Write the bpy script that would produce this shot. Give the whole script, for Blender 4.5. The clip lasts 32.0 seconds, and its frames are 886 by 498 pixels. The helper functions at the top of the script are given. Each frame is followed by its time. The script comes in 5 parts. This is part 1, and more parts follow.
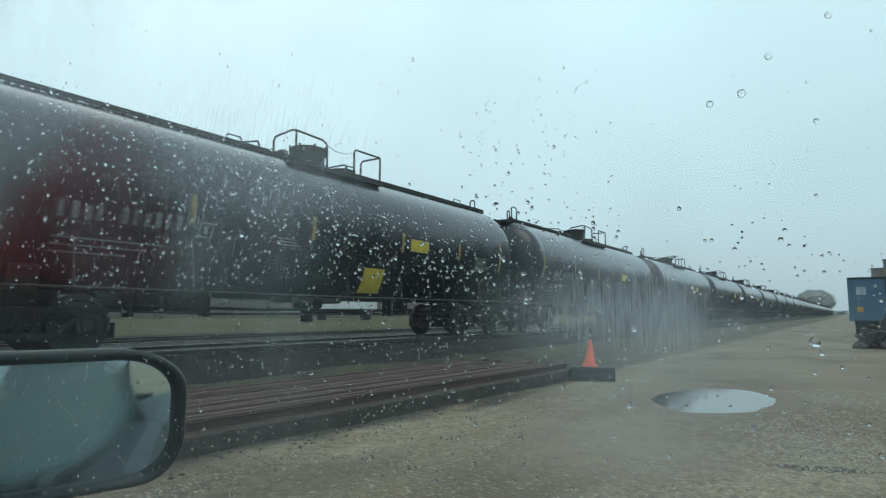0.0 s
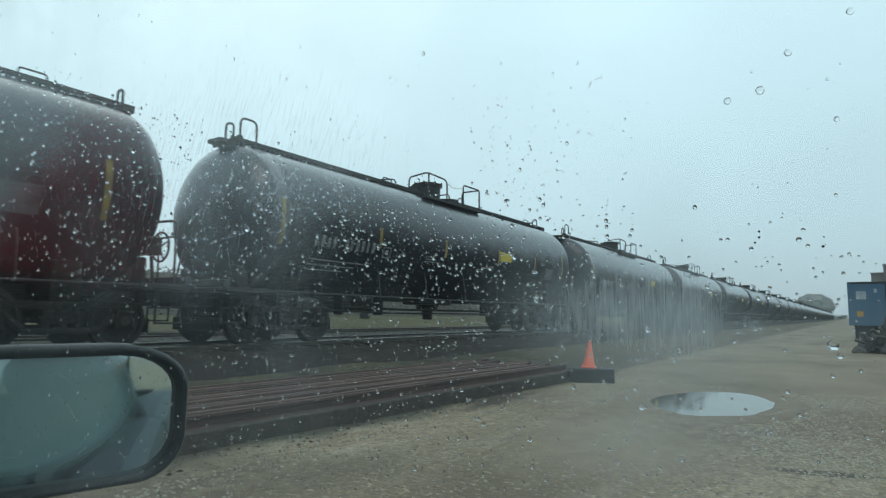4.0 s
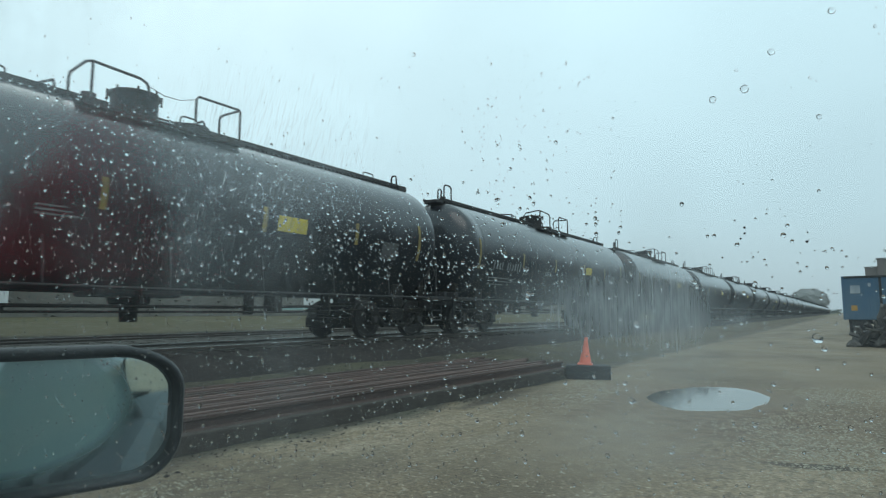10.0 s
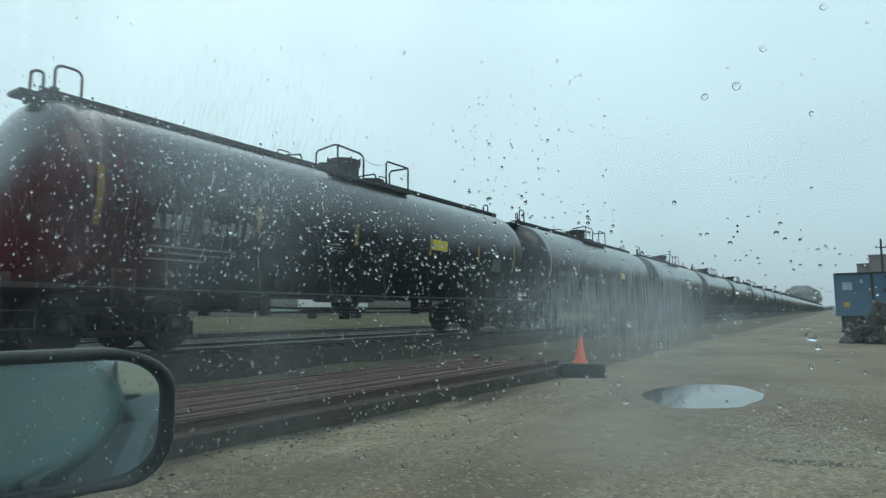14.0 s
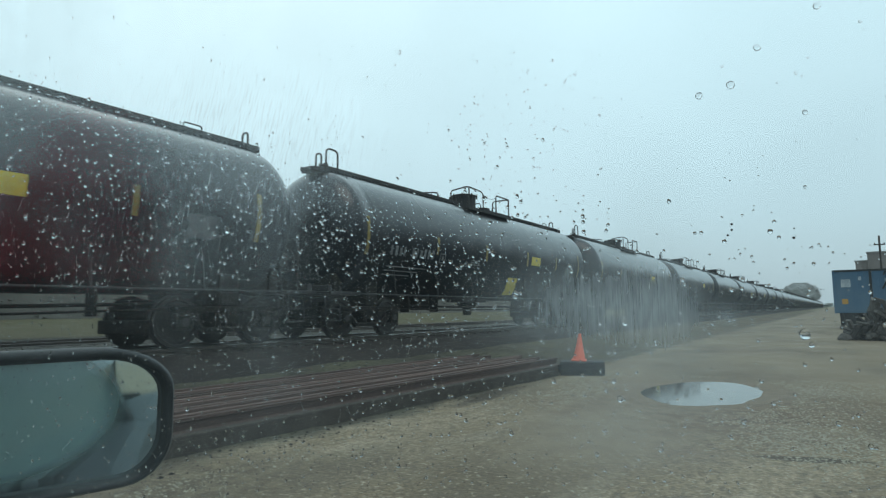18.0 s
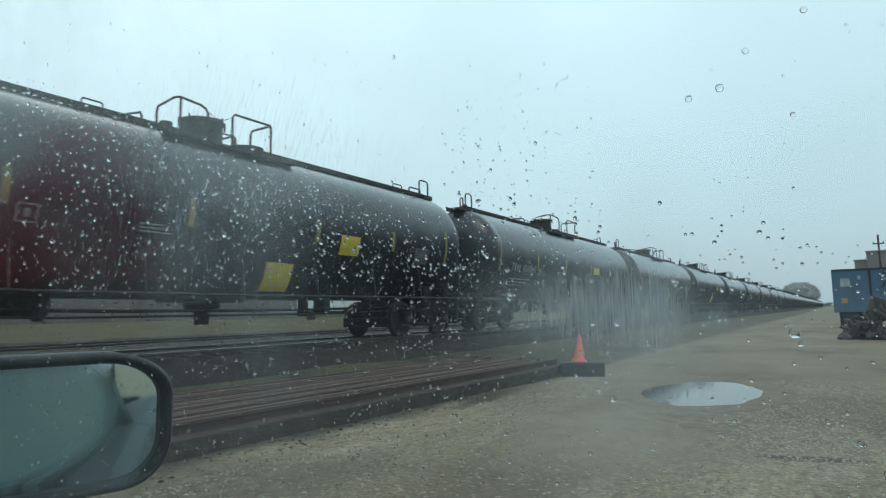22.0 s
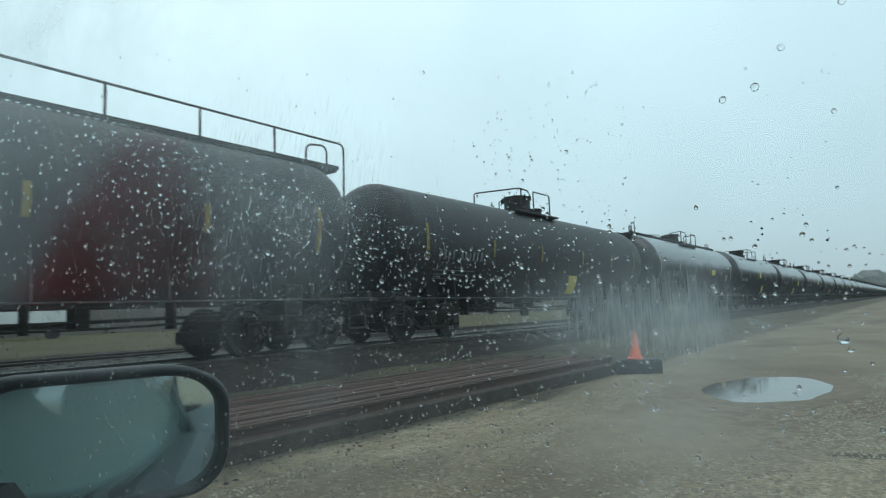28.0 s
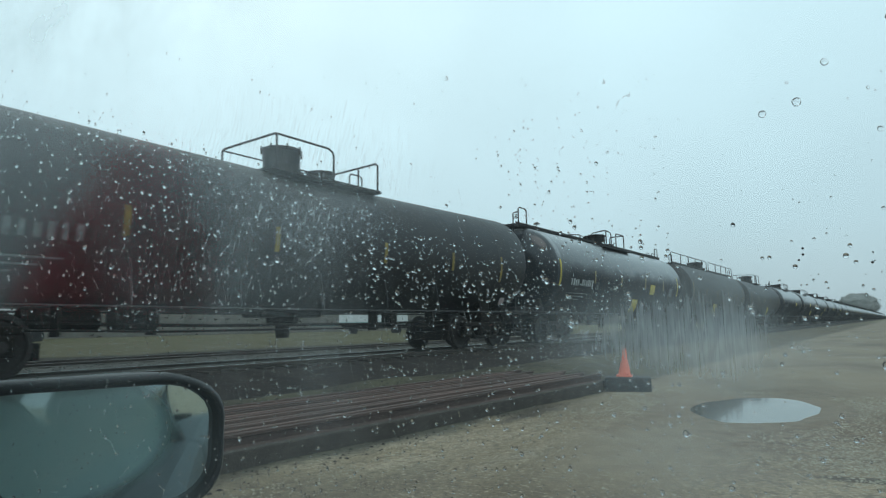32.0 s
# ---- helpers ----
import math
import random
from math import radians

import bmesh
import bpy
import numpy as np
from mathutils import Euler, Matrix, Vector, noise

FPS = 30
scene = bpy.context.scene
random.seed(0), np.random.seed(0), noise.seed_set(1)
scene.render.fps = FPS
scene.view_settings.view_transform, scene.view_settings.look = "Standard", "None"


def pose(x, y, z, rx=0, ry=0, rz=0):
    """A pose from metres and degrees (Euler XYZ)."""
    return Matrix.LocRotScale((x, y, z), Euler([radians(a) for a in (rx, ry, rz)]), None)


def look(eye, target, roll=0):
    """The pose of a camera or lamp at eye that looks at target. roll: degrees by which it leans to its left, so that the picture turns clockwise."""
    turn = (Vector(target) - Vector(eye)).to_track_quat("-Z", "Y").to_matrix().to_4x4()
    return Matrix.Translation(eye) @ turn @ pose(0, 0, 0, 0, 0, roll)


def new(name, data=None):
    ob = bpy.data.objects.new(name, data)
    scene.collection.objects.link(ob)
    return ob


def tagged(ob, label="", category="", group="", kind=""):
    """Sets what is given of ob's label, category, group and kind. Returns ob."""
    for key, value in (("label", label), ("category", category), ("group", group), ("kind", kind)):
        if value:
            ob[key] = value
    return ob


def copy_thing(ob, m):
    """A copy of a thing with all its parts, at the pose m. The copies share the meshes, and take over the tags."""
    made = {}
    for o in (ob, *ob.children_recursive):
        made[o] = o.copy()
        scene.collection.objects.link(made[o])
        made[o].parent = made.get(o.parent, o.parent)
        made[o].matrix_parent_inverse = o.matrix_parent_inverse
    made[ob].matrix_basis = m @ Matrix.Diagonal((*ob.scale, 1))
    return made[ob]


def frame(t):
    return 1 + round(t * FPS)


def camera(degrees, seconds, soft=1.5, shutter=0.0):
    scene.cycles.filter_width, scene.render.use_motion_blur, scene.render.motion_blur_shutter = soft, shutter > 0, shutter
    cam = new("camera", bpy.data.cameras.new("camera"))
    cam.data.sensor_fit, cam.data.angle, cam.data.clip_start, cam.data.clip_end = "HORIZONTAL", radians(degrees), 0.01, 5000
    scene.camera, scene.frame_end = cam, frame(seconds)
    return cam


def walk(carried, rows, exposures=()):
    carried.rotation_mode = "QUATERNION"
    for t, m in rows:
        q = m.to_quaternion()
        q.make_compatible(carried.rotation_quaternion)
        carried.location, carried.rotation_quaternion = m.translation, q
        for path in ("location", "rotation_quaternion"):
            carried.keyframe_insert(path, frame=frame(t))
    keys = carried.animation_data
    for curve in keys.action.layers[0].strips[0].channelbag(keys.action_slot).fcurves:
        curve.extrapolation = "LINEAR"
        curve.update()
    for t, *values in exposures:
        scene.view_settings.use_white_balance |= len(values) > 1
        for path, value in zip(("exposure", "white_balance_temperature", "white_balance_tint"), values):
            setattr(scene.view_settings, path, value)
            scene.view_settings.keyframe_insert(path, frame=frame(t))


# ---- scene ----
# The camera, held by hand inside a parked car. t, x, y, z, pitch, roll, yaw.
cam = camera(73.0, 32.0, soft=1.25, shutter=0.12)
HELD = [
    (0.0, 0.0025, 0.0004, 1.4512, 6.2, 0.02, 34.1), (0.5, -0.0003, -0.0002, 1.451, 6.18, 0.18, 34.12),
    (1.0, 0.0024, -0.001, 1.4507, 6.15, 0.28, 34.2), (1.5, -0.0039, -0.0004, 1.4506, 6.1, 0.58, 34.31),
    (2.0, -0.0028, -0.0018, 1.4496, 6.07, 0.74, 34.36), (2.5, -0.0039, 0.0003, 1.4501, 6.1, 0.78, 34.33),
    (3.0, -0.0049, 0.0002, 1.45, 6.16, 0.71, 34.27), (3.5, -0.0054, 0.0028, 1.4502, 6.16, 0.72, 34.23),
    (5.5, -0.0005, 0.0002, 1.4502, 6.21, 0.42, 33.65), (6.0, 0.0012, 0.0003, 1.4504, 6.2, 0.29, 33.56),
    (6.5, 0.0025, 0.0002, 1.4507, 6.22, 0.14, 33.51), (7.0, -0.0004, -0.0007, 1.4503, 6.25, 0.07, 33.52),
    (7.5, -0.0012, 0.0008, 1.4503, 6.24, 0.15, 33.54), (8.0, -0.0006, 0.0011, 1.4507, 6.21, 0.1, 33.56),
    (8.5, -0.0003, 0.0, 1.45, 6.12, 0.03, 33.62), (9.0, 0.0, -0.0002, 1.4499, 6.05, 0.0, 33.67),
    (9.5, -0.0002, -0.0007, 1.4499, 6.04, 0.01, 33.69), (10.0, -0.0008, -0.0001, 1.4499, 6.03, 0.08, 33.72),
    (10.5, -0.0024, -0.0002, 1.4498, 5.98, 0.26, 33.76), (11.0, -0.0038, 0.0008, 1.45, 5.94, 0.33, 33.78),
    (11.5, -0.0021, 0.0026, 1.4505, 5.93, 0.15, 33.73), (12.0, -0.0012, 0.0021, 1.4502, 5.91, -0.03, 33.62),
    (12.5, 0.0007, 0.0025, 1.4504, 5.89, -0.13, 33.5), (13.0, 0.0009, 0.0023, 1.4506, 5.9, -0.24, 33.4),
    (13.5, 0.0003, 0.0022, 1.4505, 5.95, -0.3, 33.3), (14.0, -0.0012, 0.0037, 1.4506, 5.98, -0.33, 33.19),
    (14.5, -0.001, 0.004, 1.4509, 5.93, -0.32, 33.15), (16.5, 0.0032, 0.0027, 1.4507, 5.77, -0.61, 33.03),
    (17.0, 0.0033, 0.0018, 1.4507, 5.79, -0.67, 33.02), (17.5, 0.0009, 0.0044, 1.4508, 5.83, -0.62, 33.05),
    (18.0, 0.0008, 0.0037, 1.4509, 5.82, -0.52, 33.09), (18.5, 0.0025, 0.0032, 1.4507, 5.76, -0.54, 33.11),
    (19.0, 0.0038, 0.0016, 1.4507, 5.73, -0.58, 33.11), (19.5, 0.004, 0.0025, 1.4512, 5.78, -0.67, 33.1),
    (20.0, 0.0047, 0.0021, 1.4511, 5.93, -0.84, 33.08), (20.5, 0.0037, 0.0031, 1.451, 5.95, -0.74, 33.06),
    (21.0, 0.0022, 0.0023, 1.4508, 5.95, -0.65, 33.03), (21.5, 0.0027, 0.0038, 1.4514, 5.93, -0.64, 33.02),
    (22.0, 0.0051, 0.0022, 1.4509, 5.99, -0.89, 33.03), (22.5, 0.0048, 0.0017, 1.4509, 6.04, -0.99, 33.03),
    (23.0, 0.0058, 0.0021, 1.4511, 6.12, -1.1, 33.01), (23.5, 0.0072, 0.002, 1.4508, 6.2, -1.17, 32.99),
    (24.0, 0.005, 0.0018, 1.4509, 6.17, -0.94, 33.0), (24.5, 0.0013, 0.0021, 1.4508, 6.1, -0.62, 33.07),
    (26.5, -0.0382, 0.0242, 1.4638, 5.74, -0.98, 33.38), (26.7, -0.0118, 0.0059, 1.4577, 5.78, -1.21, 34.38),
    (26.9, -0.0487, 0.0264, 1.4635, 5.82, -1.44, 35.39), (27.1, -0.0338, 0.0188, 1.4602, 5.87, -1.65, 36.09),
    (27.3, -0.0286, 0.0218, 1.4612, 5.95, -1.83, 36.49), (27.5, -0.0028, 0.0124, 1.4585, 6.02, -2.01, 36.88),
    (27.7, 0.0072, 0.0074, 1.4542, 6.08, -2.26, 37.22), (27.9, 0.0155, 0.0033, 1.4561, 6.13, -2.5, 37.56),
    (28.1, 0.0092, 0.0051, 1.458, 6.18, -2.36, 37.88), (28.3, -0.0074, 0.0104, 1.4591, 6.23, -1.83, 38.17),
    (28.5, -0.0135, 0.0095, 1.4598, 6.28, -1.3, 38.46), (28.8, -0.0144, 0.0104, 1.4603, 6.49, -0.99, 38.55),
    (29.2, -0.0111, 0.0079, 1.4599, 6.82, -0.87, 38.48), (29.7, -0.0137, 0.0077, 1.4599, 7.19, -1.03, 38.11),
    (30.0, -0.0129, 0.0062, 1.4593, 7.33, -1.11, 37.86), (30.5, -0.0116, 0.0069, 1.4593, 7.34, -0.98, 37.72),
    (31.5, -0.0096, 0.0054, 1.459, 7.48, -1.23, 37.04), (32.0, -0.0073, 0.0045, 1.4587, 7.33, -1.04, 36.87),
]


def held(x, y, z, pitch, roll, yaw):
    return pose(x, y, z, 90 + pitch, 0, yaw) @ pose(0, 0, 0, 0, 0, roll)


# the picture brightens slightly as the view swings towards the open lot
walk(cam, [(r[0], held(*r[1:])) for r in HELD], ((0, 0.03), (27.6, 0.03), (28.8, 0.09), (31.0, 0.07), (32.0, 0.02)))

# ---- world, sun ----
world = bpy.data.worlds.new("overcast")
scene.world = world
world.use_nodes = True
wn, wl = world.node_tree.nodes, world.node_tree.links
wn.clear()
w_out = wn.new("ShaderNodeOutputWorld")
w_bg = wn.new("ShaderNodeBackground")
w_sky = wn.new("ShaderNodeTexSky")
w_sky.sky_type = "NISHITA"
w_sky.sun_disc = False
w_sky.sun_elevation, w_sky.sun_rotation = radians(48), radians(-60)
w_sky.air_density, w_sky.dust_density = 1.0, 4.0
w_scale = wn.new("ShaderNodeMix")
w_scale.data_type, w_scale.blend_type = "RGBA", "MULTIPLY"
w_scale.inputs[0].default_value = 1.0
w_scale.inputs[7].default_value = (0.10, 0.10, 0.10, 1)
w_co = wn.new("ShaderNodeTexCoord")
w_sep = wn.new("ShaderNodeSeparateXYZ")
w_ramp = wn.new("ShaderNodeValToRGB")
w_ramp.color_ramp.elements[0].position = 0.0
w_ramp.color_ramp.elements[0].color = (0.49, 0.64, 0.70, 1)
w_ramp.color_ramp.elements[1].position = 0.46
w_ramp.color_ramp.elements[1].color = (0.765, 1.06, 1.15, 1)
e = w_ramp.color_ramp.elements.new(0.14)
e.color = (0.592, 0.82, 0.90, 1)
w_cloud = wn.new("ShaderNodeTexNoise")
w_cloud.inputs["Scale"].default_value, w_cloud.inputs["Detail"].default_value = 2.2, 6
w_cl = wn.new("ShaderNodeMapRange")
w_cl.inputs[3].default_value, w_cl.inputs[4].default_value = 0.86, 1.14
w_cm = wn.new("ShaderNodeMix")
w_cm.data_type, w_cm.blend_type = "RGBA", "MULTIPLY"
w_cm.inputs[0].default_value = 1.0
w_mix = wn.new("ShaderNodeMix")
w_mix.data_type = "RGBA"
w_mix.inputs[0].default_value = 0.9
wl.new(w_co.outputs["Generated"], w_sep.inputs[0])
wl.new(w_co.outputs["Generated"], w_cloud.inputs["Vector"])
wl.new(w_sep.outputs["Z"], w_ramp.inputs[0])
wl.new(w_cloud.outputs[0], w_cl.inputs[0])
wl.new(w_ramp.outputs[0], w_cm.inputs[6])
wl.new(w_cl.outputs[0], w_cm.inputs[7])
wl.new(w_sky.outputs[0], w_scale.inputs[6])
wl.new(w_scale.outputs[2], w_mix.inputs[6])
wl.new(w_cm.outputs[2], w_mix.inputs[7])
wl.new(w_mix.outputs[2], w_bg.inputs[0])
wl.new(w_bg.outputs[0], w_out.inputs[0])
w_bg.inputs[1].default_value = 1.0
sun = new("sun", bpy.data.lights.new("sun", "SUN"))
sun.data.energy, sun.data.angle, sun.data.color = 0.6, radians(40), (1.0, 0.97, 0.92)
sun.matrix_world = look((0, 0, 50), (-20, 12, 0))

# ---- materials ----


def material(name, base, rough=0.6, metal=0.0, other=None, scale=6.0, amount=0.5, bump=0.0, bump_scale=40.0,
             spec=0.5, rough_vary=0.0, stretch=(1, 1, 1), coat=0.0, per_piece=0.0, fine=None):
    """A surface with stains at one scale, grain at a finer one, and relief."""
    m = bpy.data.materials.new(name)
    m.use_nodes = True
    n, l = m.node_tree.nodes, m.node_tree.links
    b = n["Principled BSDF"]
    b.inputs["Roughness"].default_value, b.inputs["Metallic"].default_value = rough, metal
    b.inputs["Specular IOR Level"].default_value = spec
    b.inputs["Coat Weight"].default_value = coat
    b.inputs["Coat Roughness"].default_value = 0.2
    co = n.new("ShaderNodeTexCoord")
    mp = n.new("ShaderNodeMapping")
    mp.inputs["Scale"].default_value = stretch
    l.new(co.outputs["Object"], mp.inputs[0])
    t1 = n.new("ShaderNodeTexNoise")
    t1.inputs["Scale"].default_value, t1.inputs["Detail"].default_value = scale, 5
    l.new(mp.outputs[0], t1.inputs["Vector"])
    r1 = n.new("ShaderNodeMapRange")
    r1.inputs[1].default_value, r1.inputs[2].default_value = 0.35, 0.68
    l.new(t1.outputs[0], r1.inputs[0])
    am = n.new("ShaderNodeMath")
    am.operation = "MULTIPLY"
    am.inputs[1].default_value = amount
    l.new(r1.outputs[0], am.inputs[0])
    mx = n.new("ShaderNodeMix")
    mx.data_type = "RGBA"
    o = other or tuple(c * 0.55 for c in base)
    mx.inputs[6].default_value, mx.inputs[7].default_value = (*base, 1), (*o, 1)
    l.new(am.outputs[0], mx.inputs[0])
    t2 = n.new("ShaderNodeTexNoise")
    t2.inputs["Scale"].default_value, t2.inputs["Detail"].default_value = bump_scale, 4
    l.new(mp.outputs[0], t2.inputs["Vector"])
    r2 = n.new("ShaderNodeMapRange")
    r2.inputs[3].default_value, r2.inputs[4].default_value = 0.8, 1.2
    l.new(t2.outputs[0], r2.inputs[0])
    mu = n.new("ShaderNodeMix")
    mu.data_type, mu.blend_type = "RGBA", "MULTIPLY"
    mu.inputs[0].default_value = 1.0
    l.new(mx.outputs[2], mu.inputs[6])
    l.new(r2.outputs[0], mu.inputs[7])
    last = mu.outputs[2]
    if per_piece:
        oi = n.new("ShaderNodeObjectInfo")
        r3 = n.new("ShaderNodeMapRange")
        r3.inputs[3].default_value, r3.inputs[4].default_value = 1 - per_piece, 1 + per_piece
        l.new(oi.outputs["Random"], r3.inputs[0])
        m3 = n.new("ShaderNodeMix")
        m3.data_type, m3.blend_type = "RGBA", "MULTIPLY"
        m3.inputs[0].default_value = 1.0
        l.new(last, m3.inputs[6])
        l.new(r3.outputs[0], m3.inputs[7])
        last = m3.outputs[2]
    l.new(last, b.inputs["Base Color"])
    if rough_vary:
        rr = n.new("ShaderNodeMapRange")
        rr.inputs[3].default_value, rr.inputs[4].default_value = max(0.03, rough - rough_vary), min(1, rough + rough_vary)
        l.new(t1.outputs[0], rr.inputs[0])
        l.new(rr.outputs[0], b.inputs["Roughness"])
    if bump:
        bp = n.new("ShaderNodeBump")
        bp.inputs["Strength"].default_value, bp.inputs["Distance"].default_value = bump, 0.02
        l.new(t2.outputs[0], bp.inputs["Height"])
        l.new(bp.outputs[0], b.inputs["Normal"])
    return m


TANK = material("wet_black_tank_paint", (0.016, 0.018, 0.023), 0.25, other=(0.024, 0.022, 0.023), scale=1.3, amount=0.8,
                bump=0.05, bump_scale=9, rough_vary=0.09, stretch=(1, 1, 0.35), spec=0.5)


def grime_below(m, lo, hi):
    """The rain keeps the tank's upper side glossy; road grime makes its lower side matt."""
    n, l = m.node_tree.nodes, m.node_tree.links
    b = n["Principled BSDF"]
    co, sep = n.new("ShaderNodeTexCoord"), n.new("ShaderNodeSeparateXYZ")
    l.new(co.outputs["Object"], sep.inputs[0])
    t = n.new("ShaderNodeTexNoise")
    t.inputs["Scale"].default_value, t.inputs["Detail"].default_value = 1.1, 5
    l.new(co.outputs["Object"], t.inputs["Vector"])
    ad = n.new("ShaderNodeMath")
    ad.operation = "MULTIPLY_ADD"
    ad.inputs[1].default_value = 0.9
    l.new(t.outputs[0], ad.inputs[0])
    l.new(sep.outputs["Z"], ad.inputs[2])
    for sock, below, above in (("Roughness", 0.75, 0.3), ("Specular IOR Level", 0.08, 0.15), ("Coat Weight", 0.0, 0.85)):
        r = n.new("ShaderNodeMapRange")
        r.inputs[1].default_value, r.inputs[2].default_value = lo, hi
        r.inputs[3].default_value, r.inputs[4].default_value = below, above
        l.new(ad.outputs[0], r.inputs[0])
        l.new(r.outputs[0], b.inputs[sock])


grime_below(TANK, 0.2, 0.85)
STEEL = material("black_steel", (0.018, 0.018, 0.02), 0.55, other=(0.04, 0.033, 0.028), scale=4, bump=0.15, bump_scale=60, spec=0.28)
GRIMY = material("grimy_running_gear", (0.014, 0.012, 0.011), 0.8, other=(0.03, 0.023, 0.018), scale=5, bump=0.3, bump_scale=50, spec=0.15)
WHEEL = material("worn_wheel_steel", (0.028, 0.024, 0.022), 0.65, metal=0.3, other=(0.018, 0.014, 0.012), scale=9, bump=0.2)
TANKDULL = material("dull_black_tank_paint", (0.014, 0.015, 0.018), 0.5, other=(0.03, 0.027, 0.026), scale=1.3, amount=0.8,
                    bump=0.08, bump_scale=9, rough_vary=0.08, stretch=(1, 1, 0.35), spec=0.35)
FADED = material("faded_grey_stencil", (0.075, 0.078, 0.08), 0.6, other=(0.02, 0.021, 0.022), scale=5, amount=1.0)
PLACARD = material("faded_pink_white_placard", (0.42, 0.36, 0.36), 0.6, other=(0.25, 0.16, 0.16), scale=12)
YELLOW = material("yellow_reflective_tape", (0.52, 0.40, 0.02), 0.5, other=(0.3, 0.24, 0.04), scale=7, amount=0.6)
TAPE = material("dull_yellow_tape", (0.2, 0.142, 0.016), 0.5, other=(0.08, 0.058, 0.018), scale=5, amount=0.8)
FRESH = material("fresh_white_stencil_paint", (0.5, 0.51, 0.52), 0.6, other=(0.2, 0.205, 0.21), scale=6, amount=0.8)
WHITE = material("white_stencil_paint", (0.17, 0.175, 0.18), 0.6, other=(0.04, 0.042, 0.045), scale=6, amount=0.9)
RAIL = material("running_rail_steel", (0.05, 0.038, 0.032), 0.6, metal=0.2, other=(0.03, 0.023, 0.02), scale=3, bump=0.1)
RAILHEAD = material("polished_rail_head", (0.5, 0.5, 0.5), 0.2, metal=1.0, scale=5, amount=0.3)
RUST = material("rusty_stacked_rail", (0.125, 0.08, 0.068), 0.65, other=(0.07, 0.05, 0.045), scale=2.2, amount=0.8, bump=0.25, spec=0.15,
                bump_scale=70, stretch=(1, 0.25, 1), per_piece=0.28)
TIE = material("creosoted_tie", (0.04, 0.034, 0.029), 0.85, other=(0.07, 0.062, 0.055), scale=5, spec=0.15, bump=0.4, bump_scale=45, per_piece=0.25)
BALLAST = material("grey_ballast", (0.085, 0.08, 0.07), 0.85, other=(0.06, 0.057, 0.05), scale=1.2, bump=0.9, bump_scale=26, spec=0.1)
SHOULDER = material("dark_cinder_shoulder", (0.034, 0.03, 0.028), 0.85, other=(0.06, 0.052, 0.046), scale=1.5, bump=0.8, bump_scale=30, spec=0.08)
CONE = material("orange_cone_plastic", (0.74, 0.17, 0.1), 0.5, other=(0.6, 0.1, 0.06), scale=9, amount=0.4)
HAZARD = material("dull_orange_paint", (0.45, 0.25, 0.05), 0.6, other=(0.3, 0.18, 0.05), scale=6)
RUBBER = material("black_rubber", (0.02, 0.02, 0.021), 0.7, bump=0.2)
BLUE = material("faded_blue_container_paint", (0.05, 0.115, 0.19), 0.6, other=(0.085, 0.145, 0.2), scale=1.0, amount=0.8, rough_vary=0.1,
                stretch=(1, 1, 0.4))
PALE = material("weathered_white_paint", (0.62, 0.64, 0.64), 0.5, other=(0.42, 0.43, 0.42), scale=2)
CHALK = material("chalky_faded_white", (0.4, 0.43, 0.45), 0.7, other=(0.2, 0.25, 0.29), scale=1.6, amount=0.9)
GREYPAINT = material("dirty_grey_paint", (0.26, 0.27, 0.27), 0.6, other=(0.18, 0.185, 0.18), scale=2)
TEAL = material("pale_teal_paint", (0.3, 0.46, 0.44), 0.5, scale=3)
WALLGREY = material("grey_brown_cladding", (0.23, 0.21, 0.2), 0.85, other=(0.17, 0.155, 0.15), scale=0.15, amount=0.6)
WOOD = material("dark_wet_timber", (0.09, 0.083, 0.078), 0.8, other=(0.15, 0.138, 0.125), scale=3, bump=0.5, bump_scale=20, spec=0.12)
POLE = material("tarred_pole_timber", (0.06, 0.053, 0.05), 0.8, scale=4)
BARK = material("grey_bark", (0.09, 0.08, 0.07), 0.9, scale=4)
# distance haze is mixed into both leaf colours, paler than real leaves
LEAF = material("hazed_grey_green_foliage", (0.29, 0.3, 0.29), 0.9, other=(0.34, 0.35, 0.34), scale=0.25, amount=1.0, spec=0.1)
FARLEAF = material("hazed_far_foliage", (0.16, 0.18, 0.17), 1.0, other=(0.2, 0.22, 0.2), scale=0.05, amount=1.0, spec=0.0)
HEDGE = material("dry_hedge", (0.125, 0.118, 0.105), 0.95, other=(0.18, 0.168, 0.15), scale=0.3, amount=0.9, spec=0.1)
PEBBLE = material("limestone_gravel", (0.33, 0.3, 0.225), 0.8, other=(0.2, 0.18, 0.14), scale=9, amount=0.9, bump=0.2)
CARPAINT = material("silver_grey_car_paint", (0.05, 0.058, 0.064), 0.6, metal=0.1, other=(0.035, 0.041, 0.045), scale=3, coat=0.0, amount=0.4)
TRIM = material("black_moulded_plastic", (0.022, 0.025, 0.027), 0.45, bump=0.1, bump_scale=300)
CABIN = material("dark_cabin_lining", (0.02, 0.023, 0.025), 0.9, bump=0.15, bump_scale=120)
REDCLOTH = material("red_woven_cloth", (0.9, 0.07, 0.1), 0.9, other=(0.74, 0.05, 0.08), scale=6, amount=0.6, bump=0.3, bump_scale=200)


